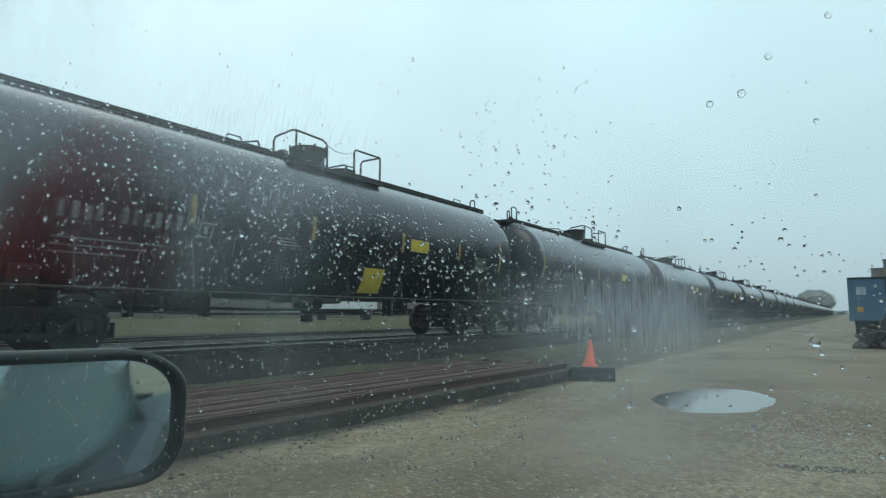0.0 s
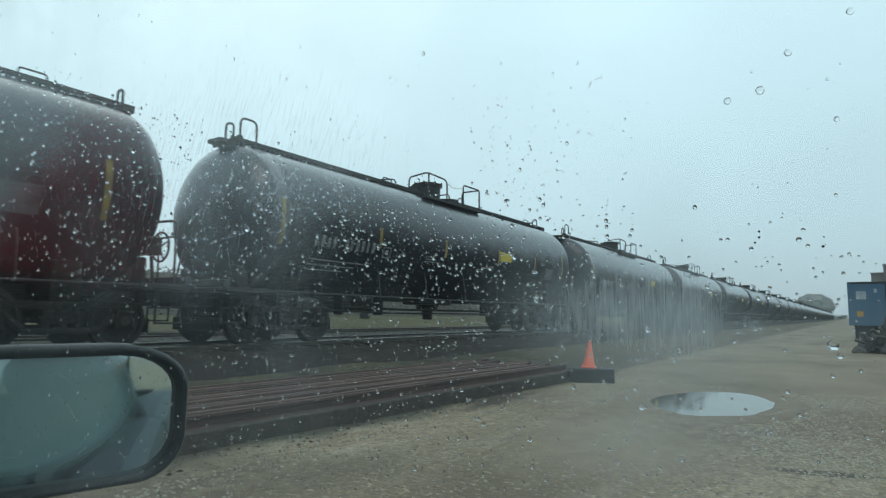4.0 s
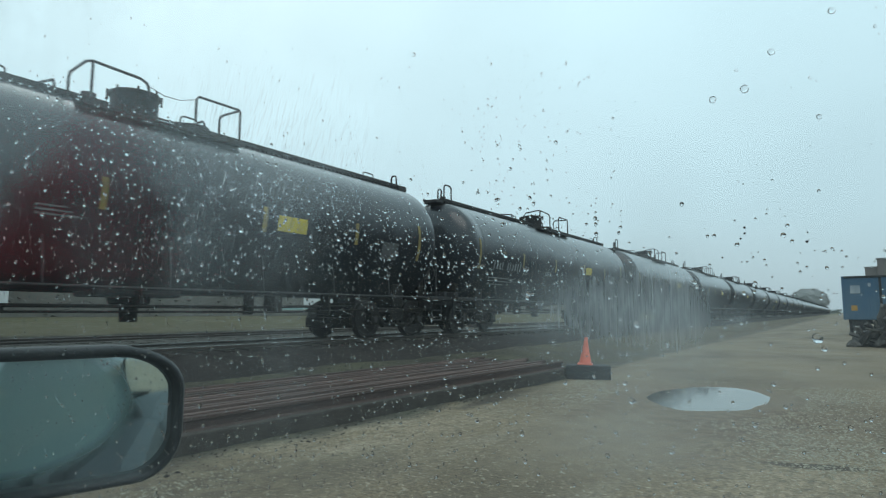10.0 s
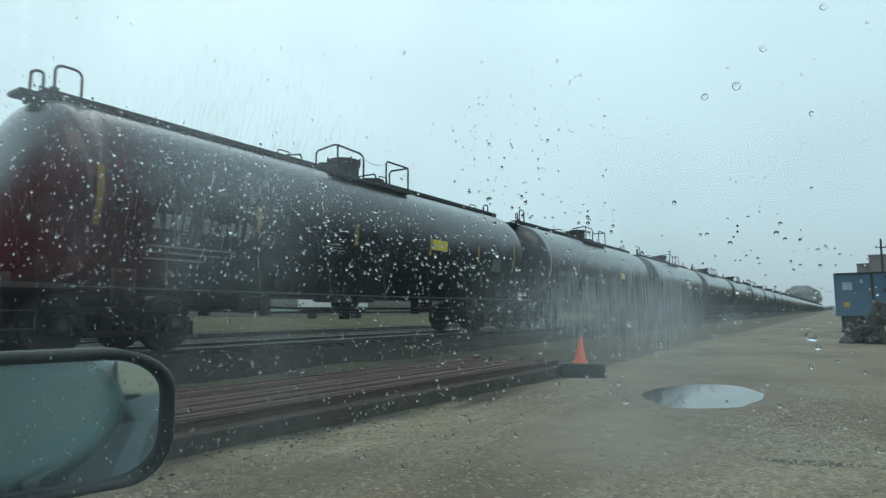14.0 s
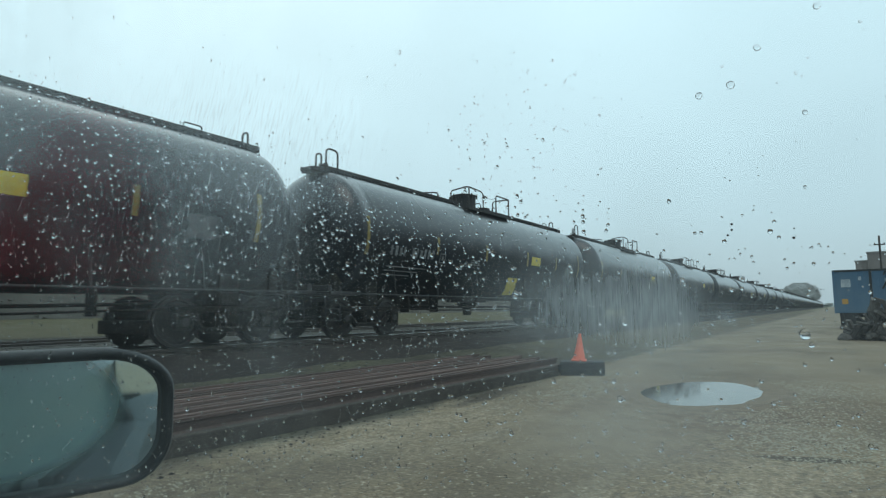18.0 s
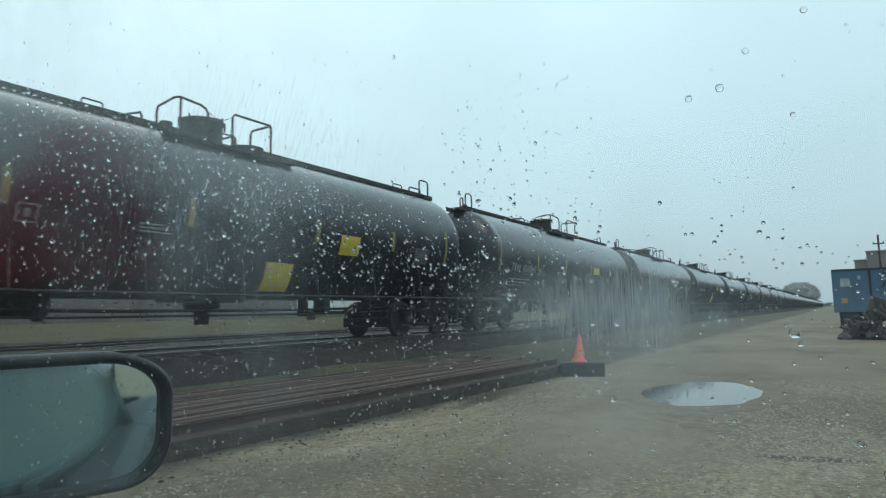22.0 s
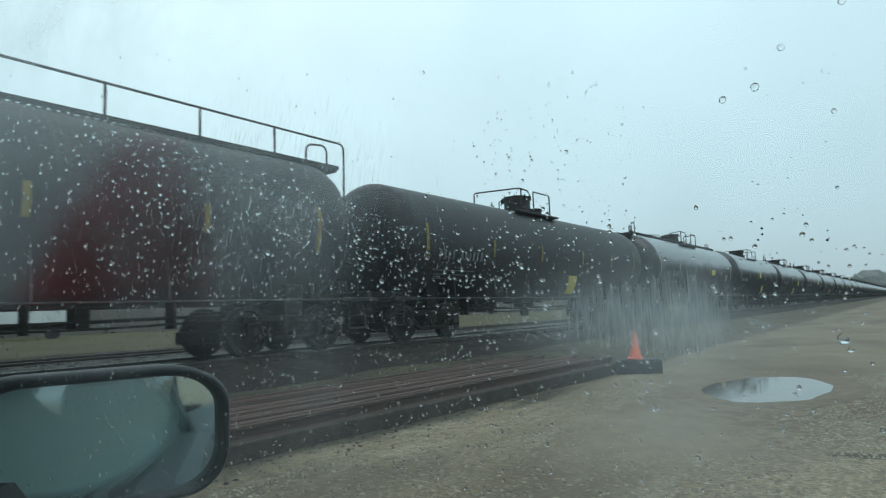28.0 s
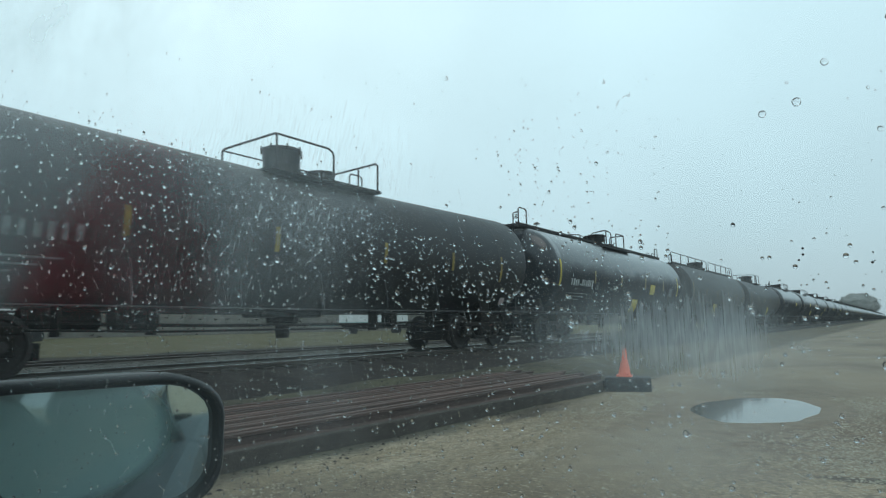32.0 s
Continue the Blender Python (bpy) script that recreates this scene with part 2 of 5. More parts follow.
def mirror_material():
    m = bpy.data.materials.new("mirror_glass")
    m.use_nodes = True
    n, l = m.node_tree.nodes, m.node_tree.links
    b = n["Principled BSDF"]
    b.inputs["Base Color"].default_value = (0.72, 0.88, 0.88, 1)
    b.inputs["Metallic"].default_value = 1.0
    t = n.new("ShaderNodeTexNoise")
    t.inputs["Scale"].default_value = 25
    r = n.new("ShaderNodeMapRange")
    r.inputs[3].default_value, r.inputs[4].default_value = 0.01, 0.09
    co = n.new("ShaderNodeTexCoord")
    l.new(co.outputs["Object"], t.inputs["Vector"])
    l.new(t.outputs[0], r.inputs[0])
    l.new(r.outputs[0], b.inputs["Roughness"])
    # side window's sky reflection painted as a teal oval, fading towards the rim
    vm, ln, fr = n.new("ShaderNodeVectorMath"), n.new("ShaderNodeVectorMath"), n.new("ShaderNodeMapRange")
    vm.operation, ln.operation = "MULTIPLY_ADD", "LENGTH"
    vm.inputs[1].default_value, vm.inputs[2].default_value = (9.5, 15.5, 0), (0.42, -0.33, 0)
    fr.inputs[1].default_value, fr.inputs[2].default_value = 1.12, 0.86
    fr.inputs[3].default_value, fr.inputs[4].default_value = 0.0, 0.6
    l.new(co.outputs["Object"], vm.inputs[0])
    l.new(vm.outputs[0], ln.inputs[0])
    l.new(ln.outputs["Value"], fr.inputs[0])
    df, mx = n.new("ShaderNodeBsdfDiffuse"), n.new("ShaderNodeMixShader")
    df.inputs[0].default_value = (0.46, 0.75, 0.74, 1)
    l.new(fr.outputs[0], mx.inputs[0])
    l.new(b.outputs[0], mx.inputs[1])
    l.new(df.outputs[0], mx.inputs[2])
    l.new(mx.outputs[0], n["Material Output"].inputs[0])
    return m


def water_material(name, rough=0.02):
    m = bpy.data.materials.new(name)
    m.use_nodes = True
    b = m.node_tree.nodes["Principled BSDF"]
    b.inputs["Base Color"].default_value = (0.085, 0.08, 0.065, 1)
    b.inputs["Roughness"].default_value = rough
    b.inputs["IOR"].default_value = 1.33
    b.inputs["Specular IOR Level"].default_value = 0.9
    n, l = m.node_tree.nodes, m.node_tree.links
    t = n.new("ShaderNodeTexNoise")
    t.inputs["Scale"].default_value = 7
    bp = n.new("ShaderNodeBump")
    bp.inputs["Strength"].default_value, bp.inputs["Distance"].default_value = 0.06, 0.01
    l.new(t.outputs[0], bp.inputs["Height"])
    l.new(bp.outputs[0], b.inputs["Normal"])
    return m


def drop_material():
    m = bpy.data.materials.new("rain_water")
    m.use_nodes = True
    n, l = m.node_tree.nodes, m.node_tree.links
    n.clear()
    o, g = n.new("ShaderNodeOutputMaterial"), n.new("ShaderNodeBsdfGlass")
    g.inputs["IOR"].default_value, g.inputs["Roughness"].default_value = 1.33, 0.0
    l.new(g.outputs[0], o.inputs[0])
    return m


def pane_material(film=True):
    """Clear tinted glass; the car's front side window carries a thin uneven film of mist and run-off streaks, and a
    veil standing for air haze over the far cars.
    """
    m = bpy.data.materials.new("misted_window_glass" if film else "car_glass")
    m.use_nodes = True
    n, l = m.node_tree.nodes, m.node_tree.links
    n.clear()
    o = n.new("ShaderNodeOutputMaterial")
    tr, gl, mx = n.new("ShaderNodeBsdfTransparent"), n.new("ShaderNodeBsdfGlossy"), n.new("ShaderNodeMixShader")
    tr.inputs[0].default_value = (0.965, 0.985, 0.985, 1) if film else (0.45, 0.55, 0.55, 1)
    gl.inputs["Roughness"].default_value = 0.15
    lw = n.new("ShaderNodeLayerWeight")
    lw.inputs[0].default_value = 0.5
    pw, sc = n.new("ShaderNodeMath"), n.new("ShaderNodeMath")
    pw.operation, sc.operation = "POWER", "MULTIPLY_ADD"
    pw.inputs[1].default_value, sc.inputs[1].default_value, sc.inputs[2].default_value = 3.2, 0.9, 0.092
    l.new(lw.outputs["Facing"], pw.inputs[0])
    l.new(pw.outputs[0], sc.inputs[0])
    l.new(sc.outputs[0], mx.inputs[0])
    l.new(tr.outputs[0], mx.inputs[1])
    l.new(gl.outputs[0], mx.inputs[2])
    last = mx.outputs[0]
    if film:
        co = n.new("ShaderNodeTexCoord")
        sep = n.new("ShaderNodeSeparateXYZ")
        l.new(co.outputs["Object"], sep.inputs[0])

        def mth(op, a, b=None, c=None):
            k = n.new("ShaderNodeMath")
            k.operation = op
            for i, v in enumerate((a, b, c)):
                if v is None:
                    continue
                if isinstance(v, (int, float)):
                    k.inputs[i].default_value = v
                else:
                    l.new(v, k.inputs[i])
            return k.outputs[0]

        def blob(y, z, ry, rz):
            a = mth("DIVIDE", mth("SUBTRACT", sep.outputs["Y"], y), ry)
            b = mth("DIVIDE", mth("SUBTRACT", sep.outputs["Z"], z), rz)
            d = mth("ADD", mth("MULTIPLY", a, a), mth("MULTIPLY", b, b))
            return mth("POWER", 2.718, mth("MULTIPLY", d, -1.0))

        def noise_of(scale, sy, sz, lo, hi, detail=4):
            mp = n.new("ShaderNodeMapping")
            mp.inputs["Scale"].default_value = (1, sy, sz)
            l.new(co.outputs["Object"], mp.inputs[0])
            t = n.new("ShaderNodeTexNoise")
            t.inputs["Scale"].default_value, t.inputs["Detail"].default_value = scale, detail
            l.new(mp.outputs[0], t.inputs["Vector"])
            r = n.new("ShaderNodeMapRange")
            r.inputs[1].default_value, r.inputs[2].default_value = lo, hi
            l.new(t.outputs[0], r.inputs[0])
            return r.outputs[0]

        runs = noise_of(1.0, 330, 75, 0.36, 0.64, 6)
        clouds = noise_of(16, 1, 1, 0.3, 0.75)
        slant = n.new("ShaderNodeMapping")
        slant.inputs["Rotation"].default_value = (radians(-14), 0, 0)
        l.new(co.outputs["Object"], slant.inputs[0])
        st = n.new("ShaderNodeMapping")
        st.inputs["Scale"].default_value = (1, 620, 70)
        l.new(slant.outputs[0], st.inputs[0])
        tt = n.new("ShaderNodeTexNoise")
        tt.inputs["Scale"].default_value, tt.inputs["Detail"].default_value = 1.0, 4
        l.new(st.outputs[0], tt.inputs["Vector"])
        rr = n.new("ShaderNodeMapRange")
        rr.inputs[1].default_value, rr.inputs[2].default_value = 0.5, 0.72
        l.new(tt.outputs[0], rr.inputs[0])
        def ramp(sock, lo, hi):
            r = n.new("ShaderNodeMapRange")
            r.interpolation_type = "SMOOTHSTEP"
            r.inputs[1].default_value, r.inputs[2].default_value = lo, hi
            l.new(sock, r.inputs[0])
            return r.outputs[0]

        # the misted sheet of run-off: a sharp rear edge, a soft front one, with clear and pale runs in it
        drips = noise_of(1.0, 1100, 30, 0.56, 0.66, 3)
        washed = mth("SUBTRACT", 1.0, mth("MULTIPLY", drips, 0.48))
        pale_runs = noise_of(1.0, 950, 34, 0.56, 0.7, 3)
        sheet = mth("MULTIPLY", mth("MULTIPLY", ramp(sep.outputs["Y"], -0.034, -0.004), ramp(sep.outputs["Y"], 0.12, 0.025)), blob(0.014, 0.005, 0.3, 0.023))
        core = mth("MULTIPLY", sheet, mth("ADD", 0.24, mth("ADD", mth("MULTIPLY", runs, 0.1), mth("MULTIPLY", pale_runs, 0.12))))
        # the first blob puts the air's haze over the far cars into the glass
        haze = mth("ADD", mth("MULTIPLY", blob(-0.035, -0.002, 0.06, 0.015), 0.1), mth("MULTIPLY", blob(-0.002, -0.045, 0.06, 0.04), 0.15))
        plume = mth("MULTIPLY", blob(-0.002, 0.045, 0.024, 0.026), mth("MULTIPLY", clouds, 0.14))
        curtain = mth("ADD", mth("MULTIPLY", core, washed), mth("ADD", haze, plume))
        left = mth("MULTIPLY", blob(0.28, 0.085, 0.115, 0.07), mth("ADD", mth("MULTIPLY", clouds, 0.145), mth("MULTIPLY", rr.outputs[0], 0.22)))
        band = mth("ADD", mth("MULTIPLY", blob(0.222, 0.02, 0.022, 0.075), mth("MULTIPLY", runs, 0.07)), mth("MULTIPLY", blob(-0.0335, -0.0037, 0.005, 0.006), 0.11))
        low = mth("MULTIPLY", blob(0.3, -0.06, 0.22, 0.07), mth("ADD", 0.024, mth("MULTIPLY", clouds, 0.024)))
        low = mth("ADD", low, mth("MULTIPLY", blob(0.36, -0.125, 0.1, 0.03), 0.04))
        base = mth("ADD", low, mth("ADD", 0.004, mth("MULTIPLY", clouds, 0.012)))
        dirty = mth("MULTIPLY", blob(0.46, 0.3, 0.2, 0.1), mth("ADD", 0.05, mth("MULTIPLY", clouds, 0.3)))
        veil = mth("ADD", mth("ADD", curtain, mth("ADD", left, dirty)), mth("ADD", band, base))
        df = n.new("ShaderNodeBsdfTranslucent")
        df.inputs[0].default_value = (0.87, 0.93, 0.96, 1)
        m2 = n.new("ShaderNodeMixShader")
        l.new(veil, m2.inputs[0])
        l.new(last, m2.inputs[1])
        l.new(df.outputs[0], m2.inputs[2])
        last = m2.outputs[0]
    l.new(last, o.inputs[0])
    return m


def ground_material():
    """Pale wet gravel on the lot, darker mud and tyre tracks in it, cinders by the track, grass beyond."""
    m = bpy.data.materials.new("gravel_lot_and_field")
    m.use_nodes = True
    n, l = m.node_tree.nodes, m.node_tree.links
    b = n["Principled BSDF"]
    co = n.new("ShaderNodeTexCoord")
    sep = n.new("ShaderNodeSeparateXYZ")
    l.new(co.outputs["Object"], sep.inputs[0])

    def noise_of(scale, lo, hi, detail=5, stretch=(1, 1, 1)):
        mp = n.new("ShaderNodeMapping")
        mp.inputs["Scale"].default_value = stretch
        l.new(co.outputs["Object"], mp.inputs[0])
        t = n.new("ShaderNodeTexNoise")
        t.inputs["Scale"].default_value, t.inputs["Detail"].default_value = scale, detail
        l.new(mp.outputs[0], t.inputs["Vector"])
        r = n.new("ShaderNodeMapRange")
        r.inputs[1].default_value, r.inputs[2].default_value = lo, hi
        l.new(t.outputs[0], r.inputs[0])
        return r.outputs[0]

    def mixc(f, a, c, mode="MIX"):
        k = n.new("ShaderNodeMix")
        k.data_type, k.blend_type = "RGBA", mode
        for i, v in ((0, f), (6, a), (7, c)):
            if isinstance(v, tuple):
                k.inputs[i].default_value = (*v, 1)
            elif isinstance(v, float):
                k.inputs[i].default_value = v
            else:
                l.new(v, k.inputs[i])
        return k.outputs[2]

    def step(val, lo, hi):
        r = n.new("ShaderNodeMapRange")
        r.inputs[1].default_value, r.inputs[2].default_value = lo, hi
        l.new(val, r.inputs[0])
        return r.outputs[0]

    def add(a, c, mul=1.0):
        k = n.new("ShaderNodeMath")
        k.operation = "MULTIPLY_ADD"
        k.inputs[1].default_value = mul
        l.new(c, k.inputs[0])
        l.new(a, k.inputs[2])
        return k.outputs[0]

    vor = n.new("ShaderNodeTexVoronoi")
    vor.inputs["Scale"].default_value = 34
    l.new(co.outputs["Object"], vor.inputs["Vector"])
    stones = n.new("ShaderNodeMapRange")
    stones.inputs[3].default_value, stones.inputs[4].default_value = 0.58, 1.4
    l.new(vor.outputs["Color"], stones.inputs[0])
    gravel = mixc(noise_of(0.55, 0.4, 0.62, stretch=(1, 0.3, 1)), (0.235, 0.2, 0.146), (0.165, 0.134, 0.09))
    gravel = mixc(noise_of(2.4, 0.5, 0.72, stretch=(1, 0.3, 1)), gravel, (0.29, 0.26, 0.2))
    gravel = mixc(noise_of(0.9, 0.58, 0.7, stretch=(1, 0.25, 1)), gravel, (0.115, 0.095, 0.07))
    gravel = mixc(1.0, gravel, stones.outputs[0], "MULTIPLY")
    gravel = mixc(noise_of(0.4, 0.5, 0.66, stretch=(1, 0.4, 1)), gravel, (0.1, 0.086, 0.066))
    gravel = mixc(noise_of(11.0, 0.5, 0.72, stretch=(1, 0.5, 1)), gravel, (0.12, 0.102, 0.078))
    gravel = mixc(noise_of(17.0, 0.58, 0.7), gravel, (0.36, 0.33, 0.26))
    # brown mud churned up round the puddle
    vm = n.new("ShaderNodeVectorMath")
    vm.operation = "MULTIPLY_ADD"
    vm.inputs[1].default_value, vm.inputs[2].default_value = (0.38, 0.2, 0), (0.66, -2.3, 0)
    l.new(co.outputs["Object"], vm.inputs[0])
    ln = n.new("ShaderNodeVectorMath")
    ln.operation = "LENGTH"
    l.new(vm.outputs[0], ln.inputs[0])
    mud = step(add(ln.outputs["Value"], noise_of(1.1, 0.2, 0.8), 0.55), 1.45, 0.95)
    gravel = mixc(mud, gravel, mixc(noise_of(5.0, 0.4, 0.65), (0.115, 0.088, 0.062), (0.17, 0.135, 0.098)))

    def stain(x, y, rx, ry, turn, lo, hi):
        mp_ = n.new("ShaderNodeMapping")
        mp_.vector_type = "TEXTURE"
        mp_.inputs["Location"].default_value, mp_.inputs["Rotation"].default_value, mp_.inputs["Scale"].default_value = (x, y, 0), (0, 0, radians(turn)), (rx, ry, 1e3)
        l.new(co.outputs["Object"], mp_.inputs[0])
        ln_ = n.new("ShaderNodeVectorMath")
        ln_.operation = "LENGTH"
        l.new(mp_.outputs[0], ln_.inputs[0])
        return step(add(ln_.outputs["Value"], noise_of(2.6, 0.2, 0.8), 0.7), hi, lo)

    # smooth silt between the puddle and the rails, and dark wet ruts
    gravel = mixc(stain(-2.6, 7.2, 1.0, 2.6, 8, 0.75, 1.5), gravel, mixc(noise_of(3.0, 0.35, 0.7), (0.165, 0.142, 0.108), (0.2, 0.173, 0.13)))
    gravel = mixc(stain(-0.3, 6.85, 0.75, 0.14, 17, 0.8, 1.3), gravel, (0.075, 0.064, 0.05))
    gravel = mixc(stain(-2.0, 13.7, 1.3, 0.5, -8, 0.7, 1.4), gravel, (0.1, 0.083, 0.06))
    gravel = mixc(stain(-0.9, 24.0, 2.2, 1.0, 5, 0.7, 1.4), gravel, (0.11, 0.095, 0.075))
    wob = noise_of(0.8, 0.2, 0.8)
    x1 = add(sep.outputs["X"], wob, 0.55)
    cinder = mixc(noise_of(1.6, 0.35, 0.7), (0.055, 0.054, 0.047), (0.085, 0.083, 0.07))
    cinder = mixc(noise_of(0.7, 0.45, 0.65), cinder, (0.095, 0.097, 0.072))
    cinder = mixc(step(sep.outputs["X"], -11.0, -12.5), cinder, mixc(noise_of(0.9, 0.4, 0.7), (0.018, 0.017, 0.016), (0.032, 0.03, 0.025)))
    far_side = n.new("ShaderNodeMath")
    far_side.operation = "MULTIPLY"
    far_side.inputs[1].default_value = 0.6
    l.new(step(sep.outputs["Y"], 13.0, 30.0), far_side.inputs[0])
    cinder = mixc(far_side.outputs[0], cinder, mixc(noise_of(0.4, 0.35, 0.65), (0.1, 0.088, 0.068), (0.16, 0.138, 0.105)))
    col = mixc(step(x1, -5.05, -4.75), cinder, gravel)
    col = mixc(stain(-4.6, 3.2, 0.9, 1.5, 0, 0.5, 1.6), col, mixc(noise_of(6.0, 0.4, 0.62), (0.1, 0.085, 0.064), (0.16, 0.138, 0.1)))
    # wet mud along the foot of the stacked rails
    col = mixc(stain(-5.0, 9.2, 0.32, 1.7, 4, 0.75, 1.35), col, (0.05, 0.042, 0.034))
    field = mixc(noise_of(0.5, 0.35, 0.65), (0.066, 0.07, 0.038), (0.09, 0.083, 0.05))
    field = mixc(noise_of(0.05, 0.4, 0.6), field, (0.078, 0.074, 0.046))
    x2 = add(sep.outputs["X"], wob, 0.8)
    col = mixc(step(x2, -18.3, -17.4), field, col)
    far = mixc(step(sep.outputs["Y"], 120.0, 400.0), col, mixc(noise_of(0.02, 0.4, 0.6), (0.14, 0.14, 0.1), (0.2, 0.19, 0.15)))
    calm = n.new("ShaderNodeMath")
    calm.operation = "MULTIPLY"
    l.new(step(sep.outputs["Y"], 8.5, 16.0), calm.inputs[0])
    l.new(step(x1, -5.05, -4.75), calm.inputs[1])
    k_ = n.new("ShaderNodeMath")
    k_.operation = "MULTIPLY"
    k_.inputs[1].default_value = 0.85
    l.new(calm.outputs[0], k_.inputs[0])
    far = mixc(k_.outputs[0], far, mixc(noise_of(0.16, 0.35, 0.65), (0.2, 0.172, 0.128), (0.155, 0.132, 0.1)))
    far = mixc(stain(-2.1, 14.3, 1.7, 1.3, 0, 0.6, 1.5), far, mixc(noise_of(4.0, 0.35, 0.65), (0.115, 0.094, 0.066), (0.15, 0.124, 0.09)))
    patchy = n.new("ShaderNodeMath")
    patchy.operation = "MULTIPLY"
    l.new(calm.outputs[0], patchy.inputs[0])
    l.new(noise_of(0.42, 0.5, 0.64, stretch=(1, 0.4, 1)), patchy.inputs[1])
    far = mixc(patchy.outputs[0], far, mixc(noise_of(1.5, 0.35, 0.65, stretch=(1, 0.4, 1)), (0.15, 0.128, 0.094), (0.115, 0.098, 0.072)))
    far = mixc(1.0, far, (1.085, 1.0, 0.925), "MULTIPLY")
    l.new(far, b.inputs["Base Color"])
    wet = n.new("ShaderNodeMapRange")
    wet.inputs[3].default_value, wet.inputs[4].default_value = 0.62, 0.85
    l.new(noise_of(0.7, 0.3, 0.7), wet.inputs[0])
    l.new(wet.outputs[0], b.inputs["Roughness"])
    sp = n.new("ShaderNodeMapRange")
    sp.inputs[1].default_value, sp.inputs[2].default_value = -6.0, -4.5
    sp.inputs[3].default_value, sp.inputs[4].default_value = 0.04, 0.25
    l.new(sep.outputs["X"], sp.inputs[0])
    l.new(sp.outputs[0], b.inputs["Specular IOR Level"])
    bp = n.new("ShaderNodeBump")
    bp.inputs["Strength"].default_value, bp.inputs["Distance"].default_value = 0.7, 0.02
    l.new(vor.outputs["Distance"], bp.inputs["Height"])
    l.new(bp.outputs[0], b.inputs["Normal"])
    return m


def wet_screen():
    """Windscreen with the wipers off: rain running down it blurs what lies behind."""
    m = bpy.data.materials.new("rain_streaked_windscreen")
    m.use_nodes = True
    n, l = m.node_tree.nodes, m.node_tree.links
    n.clear()
    o, tr, tl, mx = n.new("ShaderNodeOutputMaterial"), n.new("ShaderNodeBsdfTransparent"), n.new("ShaderNodeBsdfTranslucent"), n.new("ShaderNodeMixShader")
    tr.inputs[0].default_value, tl.inputs[0].default_value = (0.64, 0.69, 0.69, 1), (0.64, 0.7, 0.72, 1)
    co, mp, t, r = n.new("ShaderNodeTexCoord"), n.new("ShaderNodeMapping"), n.new("ShaderNodeTexNoise"), n.new("ShaderNodeMapRange")
    mp.inputs["Scale"].default_value = (16, 5, 4)
    t.inputs["Scale"].default_value, t.inputs["Detail"].default_value = 1.0, 4
    r.inputs[1].default_value, r.inputs[2].default_value = 0.3, 0.7
    r.inputs[3].default_value, r.inputs[4].default_value = 0.72, 0.98
    l.new(co.outputs["Object"], mp.inputs[0])
    l.new(mp.outputs[0], t.inputs["Vector"])
    l.new(t.outputs[0], r.inputs[0])
    l.new(r.outputs[0], mx.inputs[0])
    l.new(tr.outputs[0], mx.inputs[1])
    l.new(tl.outputs[0], mx.inputs[2])
    l.new(mx.outputs[0], o.inputs[0])
    return m


WETSCREEN = wet_screen()
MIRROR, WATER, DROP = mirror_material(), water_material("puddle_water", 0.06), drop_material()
PANE, GLASS, GROUND = pane_material(), pane_material(False), ground_material()

# ---- shaping helpers ----


def part(name, bm, mat, parent=None, label="", m=None, smooth=False):
    """Links a bmesh as one mesh object under a thing or a part."""
    me = bpy.data.meshes.new(name)
    bm.to_mesh(me)
    bm.free()
    me.materials.append(mat)
    if smooth:
        me.shade_smooth()
    ob = new(name, me)
    ob.parent = parent
    if m is not None:
        ob.matrix_local = m
    return tagged(ob, label)


def empty(name, m, label, category, group="", kind=""):
    ob = new(name)
    ob.empty_display_size = 0.2
    ob.matrix_local = m
    return tagged(ob, label, category, group, kind)


def box(bm, x0, x1, y0, y1, z0, z1, bevel=0.0):
    r = bmesh.ops.create_cube(bm, size=1)
    vs = r["verts"]
    bmesh.ops.scale(bm, vec=(x1 - x0, y1 - y0, z1 - z0), verts=vs)
    bmesh.ops.translate(bm, vec=((x0 + x1) / 2, (y0 + y1) / 2, (z0 + z1) / 2), verts=vs)
    if bevel:
        es = list({e for v in vs for e in v.link_edges})
        bmesh.ops.bevel(bm, geom=es, offset=bevel, segments=2, profile=0.6, affect="EDGES")
    return bm


def cylinder(bm, p, q, r, seg=12, r2=None):
    p, q = Vector(p), Vector(q)
    d = q - p
    m = Matrix.Translation((p + q) / 2) @ d.to_track_quat("Z", "Y").to_matrix().to_4x4()
    bmesh.ops.create_cone(bm, cap_ends=True, segments=seg, radius1=r, radius2=r if r2 is None else r2, depth=d.length, matrix=m)
    return bm


def tube(bm, pts, r, seg=6):
    """A bent pipe through the points, in one skin."""
    pts = [Vector(p) for p in pts]
    rings, ref = [], None
    for i, p in enumerate(pts):
        d = (pts[min(i + 1, len(pts) - 1)] - pts[max(i - 1, 0)]).normalized()
        if ref is None:
            ref = d.orthogonal().normalized()
        a = (ref - d * ref.dot(d)).normalized()
        ref = a
        b = d.cross(a)
        rings.append([bm.verts.new(p + r * (math.cos(2 * math.pi * k / seg) * a + math.sin(2 * math.pi * k / seg) * b)) for k in range(seg)])
    for u, v in zip(rings, rings[1:]):
        for k in range(seg):
            bm.faces.new((u[k], u[(k + 1) % seg], v[(k + 1) % seg], v[k]))
    bm.faces.new(rings[0][::-1])
    bm.faces.new(rings[-1])
    return bm


